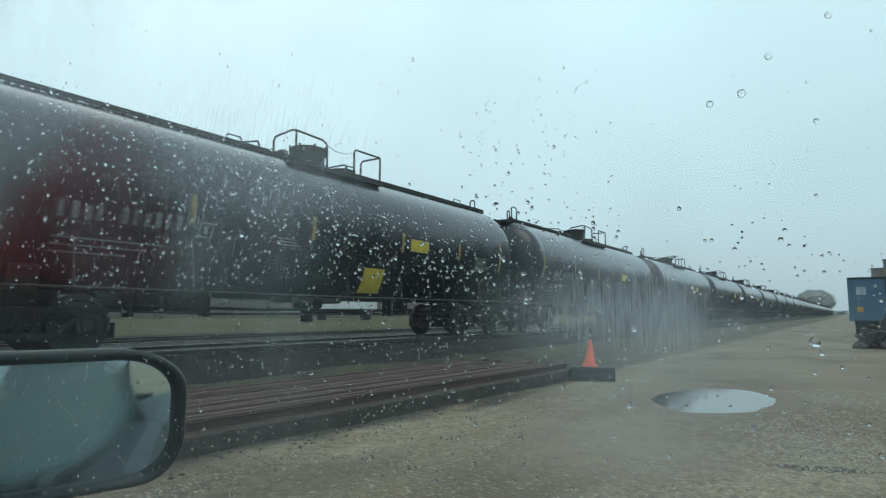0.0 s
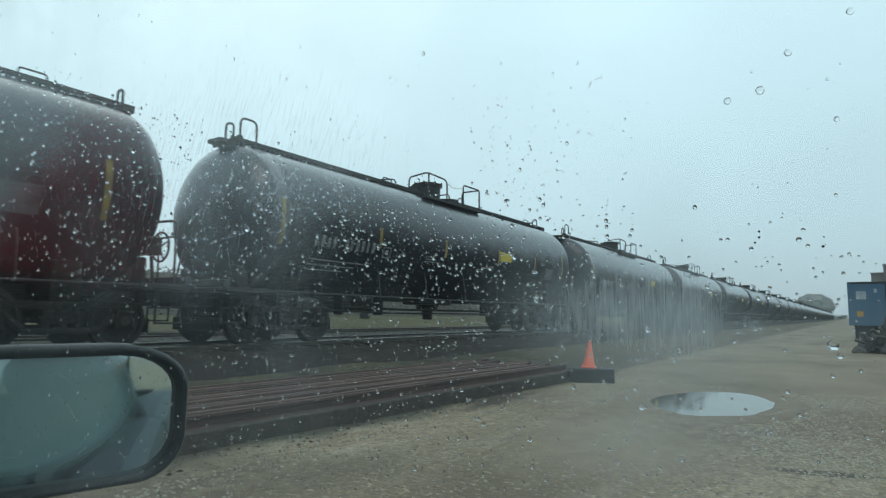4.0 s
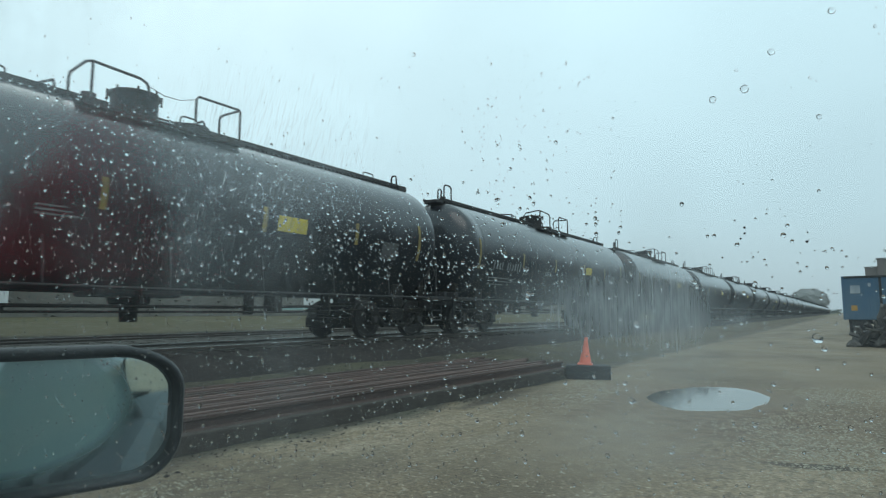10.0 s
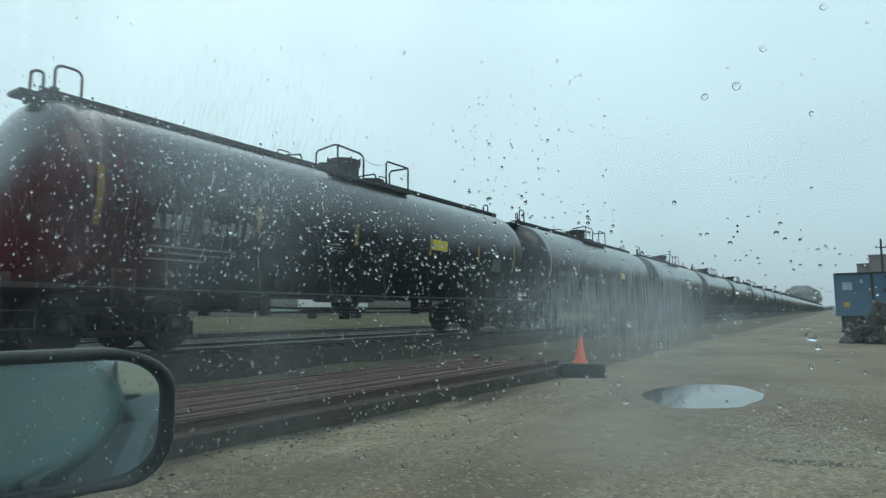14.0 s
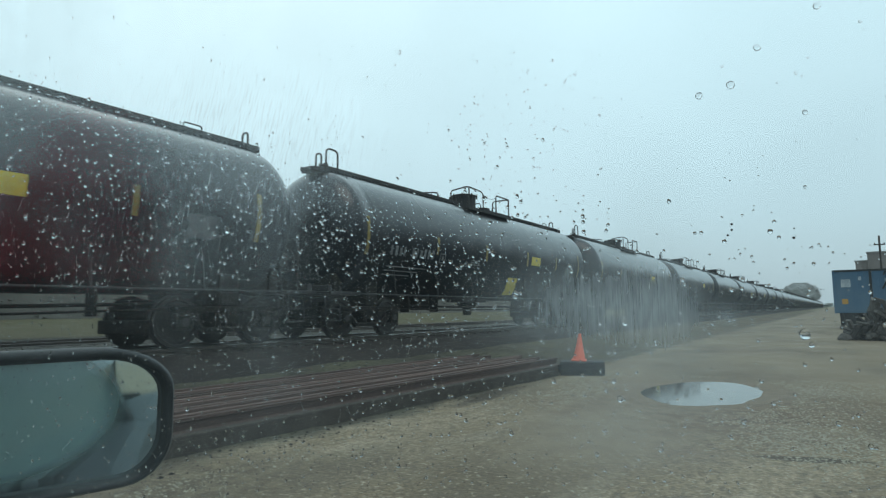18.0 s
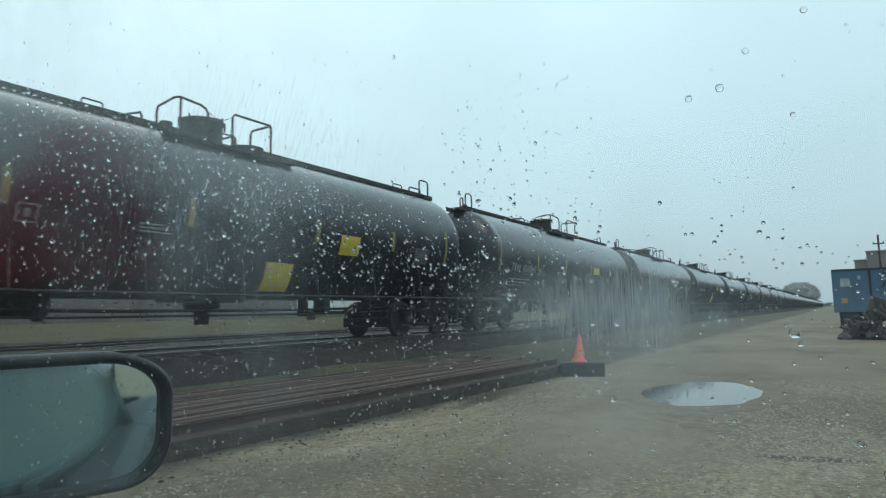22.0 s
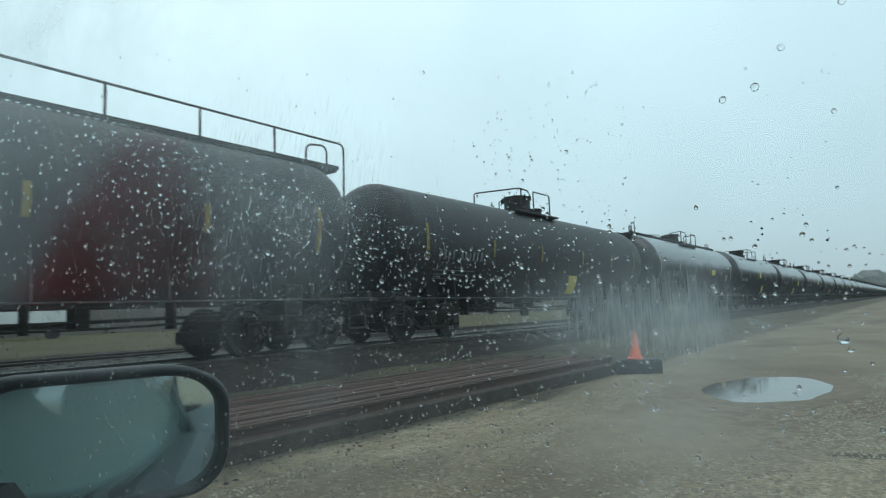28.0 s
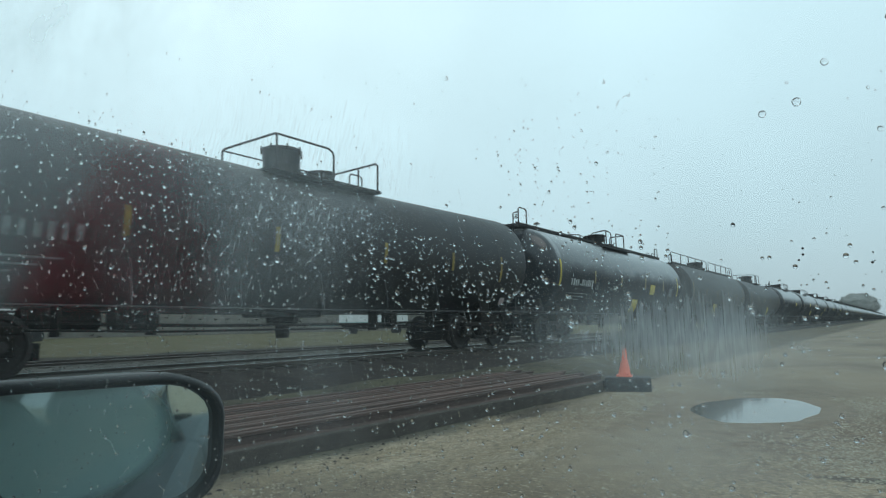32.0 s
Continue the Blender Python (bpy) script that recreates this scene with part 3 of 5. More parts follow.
def hoop(p, q, up, corner=0.12, n=4):
    """Points of an inverted U from p to q, raised by up, with rounded corners."""
    p, q, up = Vector(p), Vector(q), Vector(up)
    a, b = p + up, q + up
    along, u = (b - a).normalized(), up.normalized()
    pts = [p]
    for k in range(n + 1):
        w = math.pi / 2 * k / n
        pts.append(a - u * corner + along * corner + u * corner * math.sin(w) - along * corner * math.cos(w))
    for k in range(n + 1):
        w = math.pi / 2 * k / n
        pts.append(b - u * corner - along * corner + u * corner * math.cos(w) + along * corner * math.sin(w))
    return pts + [q]


def lathe(bm, rings, seg, axis="Y"):
    """Rings of (along, radius); a radius of 0 closes."""
    made = []
    for s, r in rings:
        if r == 0:
            made.append([bm.verts.new((0, s, 0) if axis == "Y" else ((0, 0, s) if axis == "Z" else (s, 0, 0)))])
            continue
        row = []
        for k in range(seg):
            c, d = r * math.cos(2 * math.pi * k / seg), r * math.sin(2 * math.pi * k / seg)
            row.append(bm.verts.new((c, s, d) if axis == "Y" else ((c, d, s) if axis == "Z" else (s, c, d))))
        made.append(row)
    for u, v in zip(made, made[1:]):
        for k in range(seg):
            a = [u[k % len(u)], u[(k + 1) % len(u)], v[(k + 1) % len(v)], v[k % len(v)]]
            f = []
            for x in a:
                if x not in f:
                    f.append(x)
            if len(f) > 2:
                bm.faces.new(f)
    bmesh.ops.recalc_face_normals(bm, faces=bm.faces)
    return bm


def BM():
    return bmesh.new()


RAIL_Z, TRACK_X, SIDING_X = 0.82, -10.57, -15.325

# ---- ground ----


def ground_height(x, y):
    prof = ((-4000, 0.9), (-18.8, 0.86), (-17.8, 0.6), (-12.4, 0.58), (-8.6, 0.42), (-7.6, 0.22), (-6.0, 0.05), (-5.0, 0.0), (4000, 0.0))
    z = 0.0
    for (a, za), (b, zb) in zip(prof, prof[1:]):
        if a <= x <= b:
            z = za + (zb - za) * (x - a) / (b - a)
            break
    near = max(0.0, 1 - abs(y) / 90)
    if -30 < x < 20:
        z += near * ((0.03 if x < -5 else 0.014) * noise.noise((x * 0.5, y * 0.5, 0)) + (0.012 if x < -5 else 0.004) * noise.noise((x * 1.9, y * 1.9, 4)))
    # the hollow that holds the puddle
    u, v = (x + 2.1) / 0.97, (y - 11.55) / 1.8
    wob = 0.3 * noise.noise((x * 1.3, y * 1.3, 7)) + 0.13 * noise.noise((x * 4.1, y * 3.1, 2))
    z -= 0.075 * math.exp(-((u * u + v * v) ** 1.5) * (1 + wob))
    return z


def span(*bands):
    out = []
    for a, b, s in bands:
        k = max(1, round((b - a) / s))
        out += [a + (b - a) * i / k for i in range(k)]
    return out + [bands[-1][1]]


gx = span((-4000, -400, 900), (-400, -60, 60), (-60, -14, 6), (-14, -5, 0.35), (-5, 1.5, 0.14), (1.5, 8, 0.6), (8, 60, 8), (60, 400, 80), (400, 4000, 900))
gy = span((-4000, -400, 900), (-400, -40, 60), (-40, 2, 3), (2, 15, 0.16), (15, 40, 0.6), (40, 120, 5), (120, 600, 40), (600, 4600, 500))
gv = [(x, y, ground_height(x, y)) for y in gy for x in gx]
gn = len(gx)
gf = [(j * gn + i, j * gn + i + 1, (j + 1) * gn + i + 1, (j + 1) * gn + i) for j in range(len(gy) - 1) for i in range(gn - 1)]
gm = bpy.data.meshes.new("ground")
gm.from_pydata(gv, [], gf)
gm.materials.append(GROUND)
gm.shade_smooth()
tagged(new("ground", gm), "wet pale gravel lot, cinders and damp grass field", "ground", kind="structure")


def puddle(name, cx, cy, rx, ry, z, label):
    bm = BM()
    ring = []
    for k in range(72):
        a = 2 * math.pi * k / 72
        w = 1 + 0.16 * noise.noise((math.cos(a) * 1.7, math.sin(a) * 1.7, cx)) + 0.07 * noise.noise((math.cos(a) * 6, math.sin(a) * 6, 3))
        w *= 1 - 0.12 * max(0.0, -math.cos(a - 0.35)) ** 3
        ring.append(bm.verts.new((cx + rx * w * math.cos(a), cy + ry * w * math.sin(a), z)))
    bm.faces.new(ring)
    tagged(part(name, bm, WATER), label, "puddle", kind="structure")


puddle("puddle", -2.1, 11.55, 1.4, 2.6, -0.03, "shallow rain puddle mirroring the grey sky on the gravel")


def stones(name, count, x0, x1, y0, y1, lo, hi, mat, label, seed, dens=None, lift=0.0):
    """Loose stones as one body of low lumps."""
    rng = random.Random(seed)
    base = [(0, 0, 1), (0.9, 0, 0.1), (0.28, 0.85, 0.15), (-0.72, 0.52, 0.05), (-0.72, -0.52, 0.12), (0.28, -0.85, 0.08), (0, 0, -0.5)]
    tri = [(0, 1, 2), (0, 2, 3), (0, 3, 4), (0, 4, 5), (0, 5, 1), (6, 2, 1), (6, 3, 2), (6, 4, 3), (6, 5, 4), (6, 1, 5)]
    vs, fs = [], []
    while len(fs) < count * 10:
        x, y = rng.uniform(x0, x1), rng.uniform(y0, y1)
        if dens and rng.random() > dens(x, y):
            continue
        s = rng.uniform(lo, hi) * rng.uniform(0.7, 1.2)
        a, k = rng.uniform(0, 6.28), len(vs)
        z = ground_height(x, y) + lift
        for p in base:
            q = [c * rng.uniform(0.75, 1.2) for c in p]
            vs.append((x + s * (q[0] * math.cos(a) - q[1] * math.sin(a)), y + s * (q[0] * math.sin(a) + q[1] * math.cos(a)) * 0.9, z + s * 0.55 * q[2]))
        fs += [tuple(i + k for i in t) for t in tri]
    me = bpy.data.meshes.new(name)
    me.from_pydata(vs, [], fs)
    me.materials.append(mat)
    return tagged(new(name, me), label, "gravel", kind="stuff")


def lot_density(x, y):
    if ((x + 2.1) / 1.5) ** 2 + ((y - 11.3) / 2.4) ** 2 < 1:
        return 0
    return max(0.03, 0.15 + 1.6 * noise.noise((x * 0.55, y * 0.4, 2.5))) * (1 if x > -4.9 else 0)


stones("loose_gravel", 9000, -5.0, 1.6, 2.6, 14, 0.008, 0.024, PEBBLE, "loose pale limestone pebbles on the lot", 3, lot_density)
stones("cinder_stones", 3000, -8.8, -5.0, 2, 16, 0.012, 0.035, SHOULDER, "dark wet cinder stones beside the track", 5)

# ---- the railway track ----
bed = BM()
prof = [(-18.2, 0.6), (-17.4, 0.75), (-14.7, 0.77), (-13.6, 0.74), (-12.4, 0.74), (-11.5, 0.77), (-9.7, 0.77)]
side = [(-9.72, 0.765), (-9.3, 0.72), (-8.85, 0.6), (-8.35, 0.34)]
ys = span((-120, -6, 20), (-6, 40, 0.8), (40, 900, 40))
flank = BM()
for mesh, pr in ((bed, prof), (flank, side)):
    rows_ = []
    for y in ys:
        rows_.append([mesh.verts.new((x + 0.05 * noise.noise((x, y * 0.9, 1)), y, z + (0.018 * noise.noise((x * 2, y * 1.7, 3)) if abs(y) < 41 else 0))) for x, z in pr])
    for a, b in zip(rows_, rows_[1:]):
        for k in range(len(pr) - 1):
            mesh.faces.new((a[k], a[k + 1], b[k + 1], b[k]))
track = part("track_bed", bed, BALLAST)
part("ballast_shoulder", flank, SHOULDER, track, "dark cinder shoulder of the track bed")
tagged(track, "grey ballast bed carrying two parallel railway tracks", "railway track", kind="structure")
stones_on = stones("ballast_stones", 4500, -16.8, -9.0, 3, 22, 0.018, 0.034, BALLAST, "coarse grey ballast stones between the ties", 8, lift=0.0)
for v in stones_on.data.vertices:
    lift = 0.765 if v.co.x < -9.4 else 0.68
    v.co.z += lift - ground_height(v.co.x, v.co.y)


def rail_profile(w=1.0):
    return [(-0.07, 0), (0.07, 0), (0.07, 0.015), (0.012, 0.035), (0.01, 0.12), (0.036, 0.13), (0.036, 0.165), (0.028, 0.172),
            (-0.028, 0.172), (-0.036, 0.165), (-0.036, 0.13), (-0.01, 0.12), (-0.012, 0.035), (-0.07, 0.015)]


def rail_mesh(bm, x, z, y0, y1, turn=0.0, scale=1.0, pts=2, bend=0.0):
    c, s = math.cos(turn), math.sin(turn)
    rings = []
    for k in range(pts):
        f = k / (pts - 1)
        off = bend * math.sin(f * math.pi)
        rings.append([bm.verts.new((x + off + scale * (px * c - pz * s), y0 + (y1 - y0) * f, z + scale * (px * s + pz * c))) for px, pz in rail_profile()])
    for a, b in zip(rings, rings[1:]):
        for k in range(len(a)):
            bm.faces.new((a[k], a[(k + 1) % len(a)], b[(k + 1) % len(a)], b[k]))
    bm.faces.new(rings[0][::-1])
    bm.faces.new(rings[-1])
    bmesh.ops.recalc_face_normals(bm, faces=bm.faces)
    return bm


for sx in (0.755, -0.755, -4.0, -5.51):
    r = part("running_rail", rail_mesh(BM(), TRACK_X + sx, RAIL_Z - 0.172, -120, 900), RAIL, track, "worn steel running rail")
    if abs(sx) < 1:
        part("rail_head", box(BM(), TRACK_X + sx - 0.03, TRACK_X + sx + 0.03, -120, 900, RAIL_Z + 0.0005, RAIL_Z + 0.002), RAILHEAD, r, "polished strip along the rail head")
tie0 = box(BM(), -1.3, 1.3, -0.115, 0.115, -0.17, 0.0, 0.012)
tie_mesh = None
for k in range(130):
    if tie_mesh is None:
        t_ob = part("tie", tie0, TIE, track)
        tie_mesh = t_ob.data
    else:
        t_ob = new("tie", tie_mesh)
        t_ob.parent = track
    t_ob.location = (TRACK_X + random.uniform(-0.03, 0.03), -6 + k * 0.54, RAIL_Z - 0.055)
    t_ob.rotation_euler = (0, 0, random.uniform(-0.02, 0.02))
for k in range(90):
    t_ob = new("tie", tie_mesh)
    t_ob.parent = track
    t_ob.location = (SIDING_X + random.uniform(-0.04, 0.04), 4 + k * 0.54, RAIL_Z - 0.055)
    t_ob.rotation_euler = (0, 0, random.uniform(-0.02, 0.02))

# ---- stacked rails, cone, container, heap ----
stack = empty("rail_stack", pose(-6.64, 8.0, 0.05, 0, 0, -2.5), "long rusty rails laid side by side on timber bearers", "rail stack")
rng = random.Random(12)
for k in range(9):
    y = -6.2 + k * 1.42
    part("bearer", box(BM(), -1.25, 1.2, y - 0.11, y + 0.11, -0.05, 0.14, 0.015), TIE, stack, "dark timber bearer")
for k in range(11):
    x = -1.12 + k * 0.215 + rng.uniform(-0.03, 0.03)
    lay = 0.14 + (0.0 if k % 3 else 0.004)
    part("rail", rail_mesh(BM(), x, lay, -6.6 + rng.uniform(-0.5, 0.5), 5.0 + rng.uniform(-0.9, 0.6), 0.0, 0.95, 7, rng.uniform(-0.06, 0.06)), RUST, stack)
part("edge_timber", box(BM(), 1.13, 1.27, -6.4, 4.6, -0.08, 0.17, 0.02), TIE, stack, "dark wet timber along the edge")

cone_t = empty("traffic_cone", pose(-4.86, 12.98, 0.32, 0, 3, 15), "orange plastic traffic cone standing on a black rubber block", "traffic cone")
part("cone_body", lathe(BM(), [(0.0, 0.14), (0.02, 0.134), (0.34, 0.068), (0.56, 0.032), (0.58, 0.028), (0.58, 0.0)], 24, "Z"), CONE, cone_t, smooth=False)
part("cone_base", box(BM(), -0.16, 0.16, -0.16, 0.16, -0.02, 0.015, 0.008), CONE, cone_t, "square orange foot")
blk = empty("rubber_block", pose(-4.66, 13.02, 0, 0, 0, 22), "black rubber block lying on the gravel", "rubber block")
part("block", box(BM(), -0.62, 0.33, -0.25, 0.25, -0.02, 0.3, 0.03), RUBBER, blk)
part("groove", box(BM(), -0.625, 0.335, -0.255, 0.255, 0.13, 0.15), TRIM, blk)

cont = empty("container_trailer", pose(-0.05, 49.5, 0, 0, 0, -6), "blue steel container on a wheeled chassis with white and orange panels", "trailer")
part("container_box", box(BM(), 0.0, 12.2, 0, 2.44, 1.0, 3.92, 0.03), BLUE, cont, "faded blue steel box")
for k in range(30):
    x = 0.5 + k * 0.395
    part("rib", box(BM(), x - 0.1, x + 0.1, -0.03, 0.002, 1.12, 3.8, 0.012), BLUE, cont)
part("top_rail", box(BM(), -0.02, 12.22, -0.05, 0.02, 3.8, 3.94, 0.01), TRIM, cont, "dark top rail")
part("corner_post", box(BM(), -0.03, 0.12, -0.05, 0.1, 0.98, 3.93, 0.01), BLUE, cont)
part("corner_post", box(BM(), 2.05, 2.2, -0.06, 0.05, 0.98, 3.93, 0.01), TRIM, cont, "dark upright post")
part("white_panel", box(BM(), 0.45, 1.0, -0.045, -0.03, 2.75, 3.3), CHALK, cont, "white painted square")
part("white_panel", box(BM(), 1.45, 1.62, -0.045, -0.03, 3.2, 3.45), CHALK, cont, "white painted square")
part("white_panel", box(BM(), 2.9, 3.6, -0.045, -0.03, 2.9, 3.3), CHALK, cont, "white painted square")
part("orange_panel", box(BM(), 0.45, 0.8, -0.045, -0.03, 1.6, 1.95), HAZARD, cont, "orange hazard square")
# bent tube added for a dark squiggle on the box
part("drop_hose", tube(BM(), [(2.75, -0.08, 2.6), (3.0, -0.12, 3.1), (3.15, -0.1, 3.6), (2.95, -0.1, 3.75), (2.85, -0.1, 3.5)], 0.06), TRIM, cont, "black looped squiggle on the container's side")
part("chassis", box(BM(), 0.2, 12.0, 0.5, 1.9, 0.7, 1.0, 0.02), STEEL, cont, "black steel chassis")
for x in (0.9, 2.1, 10.2):
    w = part("landing_wheel", cylinder(BM(), (x, 0.15, 0.5), (x, 0.45, 0.5), 0.5, 20), RUBBER, cont, "black tyre")
    part("rim", cylinder(BM(), (x, 0.13, 0.5), (x, 0.2, 0.5), 0.25, 16), STEEL, w)
part("landing_leg", box(BM(), 0.25, 0.45, 0.3, 0.5, 0, 1.1, 0.01), STEEL, cont)

heap = empty("timber_heap", pose(1.22, 31.5, 0, 0, 0, -4), "heap of dark wet timbers, roots and broken slabs", "timber heap")
bm = BM()
lathe(bm, [(0, 0.0), (0.02, 0.36), (0.3, 0.3), (0.8, 0.24), (1.3, 0.26), (1.7, 0.16), (1.85, 0.0)], 14, "Z")
for v in bm.verts:
    v.co += Vector((noise.noise(v.co * 2.9), noise.noise(v.co * 2.9 + Vector((5, 0, 0))), 0.6 * noise.noise(v.co * 2.2 + Vector((0, 7, 0))))) * 0.34
part("stump", bm, WOOD, heap, "ragged dark stump", m=pose(0.15, 0, 0))
rng = random.Random(21)
for k in range(90):
    x = rng.uniform(-0.85, 3.4)
    high = 0.3 + 1.15 * max(0.0, 1 - abs(x - 0.5) / 1.3) + 0.5 * max(0.0, 1 - abs(x - 2.6) / 1.2)
    ln, th = rng.uniform(0.2, 0.7), rng.uniform(0.03, 0.1)
    a = pose(x, rng.uniform(-0.5, 0.4), rng.uniform(0.05, high), rng.uniform(-30, 30), rng.uniform(-70, 70), rng.uniform(-60, 60))
    part("timber", box(BM(), -ln, ln, -th, th, -th * 0.7, th * 0.7, 0.015), WOOD if k % 3 else POLE, heap, m=a)
for k in range(24):
    bm = BM()
    bmesh.ops.create_icosphere(bm, subdivisions=2, radius=rng.uniform(0.12, 0.3))
    for v in bm.verts:
        v.co *= 1 + 0.4 * noise.noise(v.co * 6 + Vector((k, 0, 0)))
    part("rubble", bm, WOOD, heap, m=pose(rng.uniform(-1.1, 3.2), rng.uniform(-0.7, 0.3), rng.uniform(0.02, 0.5)))
part("timber", box(BM(), -0.3, 3.0, -0.1, 0.1, -0.1, 0.1, 0.015), POLE, heap, m=pose(0.45, -0.45, 1.62, 0, 24, -6), label="pale split beam leaning down")

# ---- far buildings, pole, trees ----
bld = empty("warehouse", pose(14.0, 170, 0, 0, 0, -6), "grey-brown stepped storage building with a flat roof", "building")
part("wall", box(BM(), -9.55, -7.2, 0, 14, 0, 11.9), WALLGREY, bld)
part("wall", box(BM(), -7.1, 22, -1.0, 18, 0, 13.7), WALLGREY, bld)
part("roof", box(BM(), -7.3, 22.2, -1.2, 18.2, 13.7, 14.0), GREYPAINT, bld)
part("roof", box(BM(), -9.75, -7.2, -0.2, 14.2, 11.9, 12.15), GREYPAINT, bld)
for k in range(5):
    part("pilaster", box(BM(), -6.6 + 5 * k, -6.2 + 5 * k, -1.15, -1.0, 0, 13.6), WALLGREY, bld)

pole = empty("utility_pole", pose(5.06, 92, 0), "tarred wooden utility pole with one crossarm", "utility pole")
part("mast", cylinder(BM(), (0, 0, -0.3), (0, 0, 10.2), 0.17, 10, 0.11), POLE, pole)
part("crossarm", box(BM(), -0.6, 0.6, -0.06, 0.06, 9.03, 9.17), POLE, pole)
for x in (-0.5, 0.5):
    part("insulator", cylinder(BM(), (x, 0, 9.17), (x, 0, 9.35), 0.05, 8), STEEL, pole)


def tree_mesh(seed, wide, high, leaves, size):
    """Trunk with limbs, and a crown of many small leaf clumps with gaps."""
    rng = random.Random(seed)
    bm = BM()
    cylinder(bm, (0, 0, -0.3), (0, 0, high * 0.45), high * 0.03, 8, high * 0.018)
    tips = []
    for k in range(14):
        a, z = rng.uniform(0, 6.28), high * rng.uniform(0.12, 0.45)
        r = wide * 0.5 * rng.uniform(0.45, 0.85)
        tip = Vector((r * math.cos(a), r * math.sin(a), min(high * 0.92, z + high * rng.uniform(0.2, 0.5))))
        cylinder(bm, (0, 0, z), tip, high * 0.012, 5, high * 0.004)
        tips.append(tip)
    def lump(u):
        return 1 + 0.2 * noise.noise(u * 2.3 + Vector((seed, 0, 0))) + 0.09 * noise.noise(u * 6.0 + Vector((0, seed, 0)))

    # the dense inside of the crown, then loose clumps that break up its outline
    core = BM()
    bmesh.ops.create_icosphere(core, subdivisions=4, radius=1.0)
    for v in core.verts:
        u = v.co.normalized()
        f = 0.93 * lump(u)
        v.co = Vector((u.x * wide * 0.5 * f, u.y * wide * 0.5 * f, max(high * 0.08, high * 0.52 + u.z * high * 0.46 * f)))
    core.verts.index_update()
    vs = [v.co.copy() for v in core.verts]
    fs = [tuple(v.index for v in f.verts) for f in core.faces]
    core.free()
    for k in range(leaves):
        u = Vector((rng.gauss(0, 1), rng.gauss(0, 1), rng.gauss(0, 1))).normalized()
        f = rng.uniform(0.9, 1.02) * lump(u)
        c = Vector((u.x * wide * 0.5 * f, u.y * wide * 0.5 * f, high * 0.52 + u.z * high * 0.46 * f))
        if c.z < high * 0.08:
            continue
        i = len(vs)
        # clumps lie about flat to the crown's face
        for _ in range(4):
            d = Vector((rng.uniform(-1, 1), rng.uniform(-1, 1), rng.uniform(-1, 1))) * size
            vs.append(c + d - u * d.dot(u) * 0.8)
        fs += [(i, i + 1, i + 2), (i, i + 2, i + 3), (i, i + 3, i + 1)]
    return bm, vs, fs


def tree(name, m, seed, wide, high, leaves, size, leaf, label, group=""):
    ob = empty(name, m, label, "tree", group)
    bm, vs, fs = tree_mesh(seed, wide, high, leaves, size)
    part("trunk", bm, BARK, ob)
    me = bpy.data.meshes.new("crown")
    me.from_pydata(vs, [], fs)
    me.materials.append(leaf)
    c = new("crown", me)
    c.parent = ob
    return ob


tree("round_tree", pose(-21.5, 520, 0.2), 4, 25, 19.5, 7000, 0.6, LEAF, "broad rounded grey-green tree beyond the train")
rng = random.Random(31)
first = None
for k in range(16):
    y = -40 + k * 26 + rng.uniform(-6, 6)
    m = pose(-190 + rng.uniform(-15, 15), y, 0.8, 0, 0, rng.uniform(0, 360))
    if k < 3:
        first = tree("field_tree", m, 50 + k, 16, 11, 900, 0.6, FARLEAF, "hazy tree at the far side of the field", "field trees")
    else:
        copy_thing(first, m)
hv, hf = [], []
for k in range(5200):
    x = rng.uniform(-1500, 1500)
    y = 1500 + rng.uniform(-60, 60)
    z = abs(rng.gauss(0, 1)) * 5 * (0.7 + 0.5 * noise.noise((x * 0.01, 0, 0))) + 0.8
    i = len(hv)
    for _ in range(3):
        hv.append((x + rng.uniform(-9, 9), y + rng.uniform(-9, 9), max(0.5, z + rng.uniform(-4, 4))))
    hf.append((i, i + 1, i + 2))
hm = bpy.data.meshes.new("far_woods")
hm.from_pydata(hv, [], hf)
hm.materials.append(FARLEAF)
tagged(new("far_woods", hm), "low hazy line of woods along the horizon", "woods", kind="stuff")

# rough dry growth along the far side of the field
hv, hf = [], []
for k in range(30000):
    y = rng.uniform(-70, 420)
    x = -74 + rng.uniform(-3, 3) - 0.02 * y
    top = 5.0 + 1.5 * min(1.0, max(0.0, (105 - y) / 45)) + 1.1 * noise.noise((y * 0.05, 0, 2)) + 0.7 * noise.noise((y * 0.4, 0, 5))
    z = 0.8 + rng.uniform(0.0, 1.0) * top
    i = len(hv)
    for _ in range(3):
        hv.append((x + rng.uniform(-0.4, 0.4), y + rng.uniform(-0.4, 0.4), z + rng.uniform(-0.22, 0.22)))
    hf.append((i, i + 1, i + 2))
for k in range(245):
    y0, y1 = -70 + 2 * k, -68 + 2 * k
    i = len(hv)
    for y in (y0, y1):
        top = 4.6 + 1.5 * min(1.0, max(0.0, (105 - y) / 45)) + 1.0 * noise.noise((y * 0.05, 0, 2)) + 0.5 * noise.noise((y * 0.4, 0, 5))
        x = -74 - 0.02 * y
        hv += [(x + 1.6, y, 0.7), (x + 0.9, y, 0.8 + top * 0.6), (x, y, 0.8 + top * 0.96), (x - 1.5, y, 0.7)]
    hf += [(i + q, i + q + 1, i + q + 5, i + q + 4) for q in range(3)]
hm = bpy.data.meshes.new("rough_hedge")
hm.from_pydata(hv, [], hf)
hm.materials.append(HEDGE)
tagged(new("rough_hedge", hm), "rough brown hedge and dry weeds edging the field", "hedge", kind="stuff")


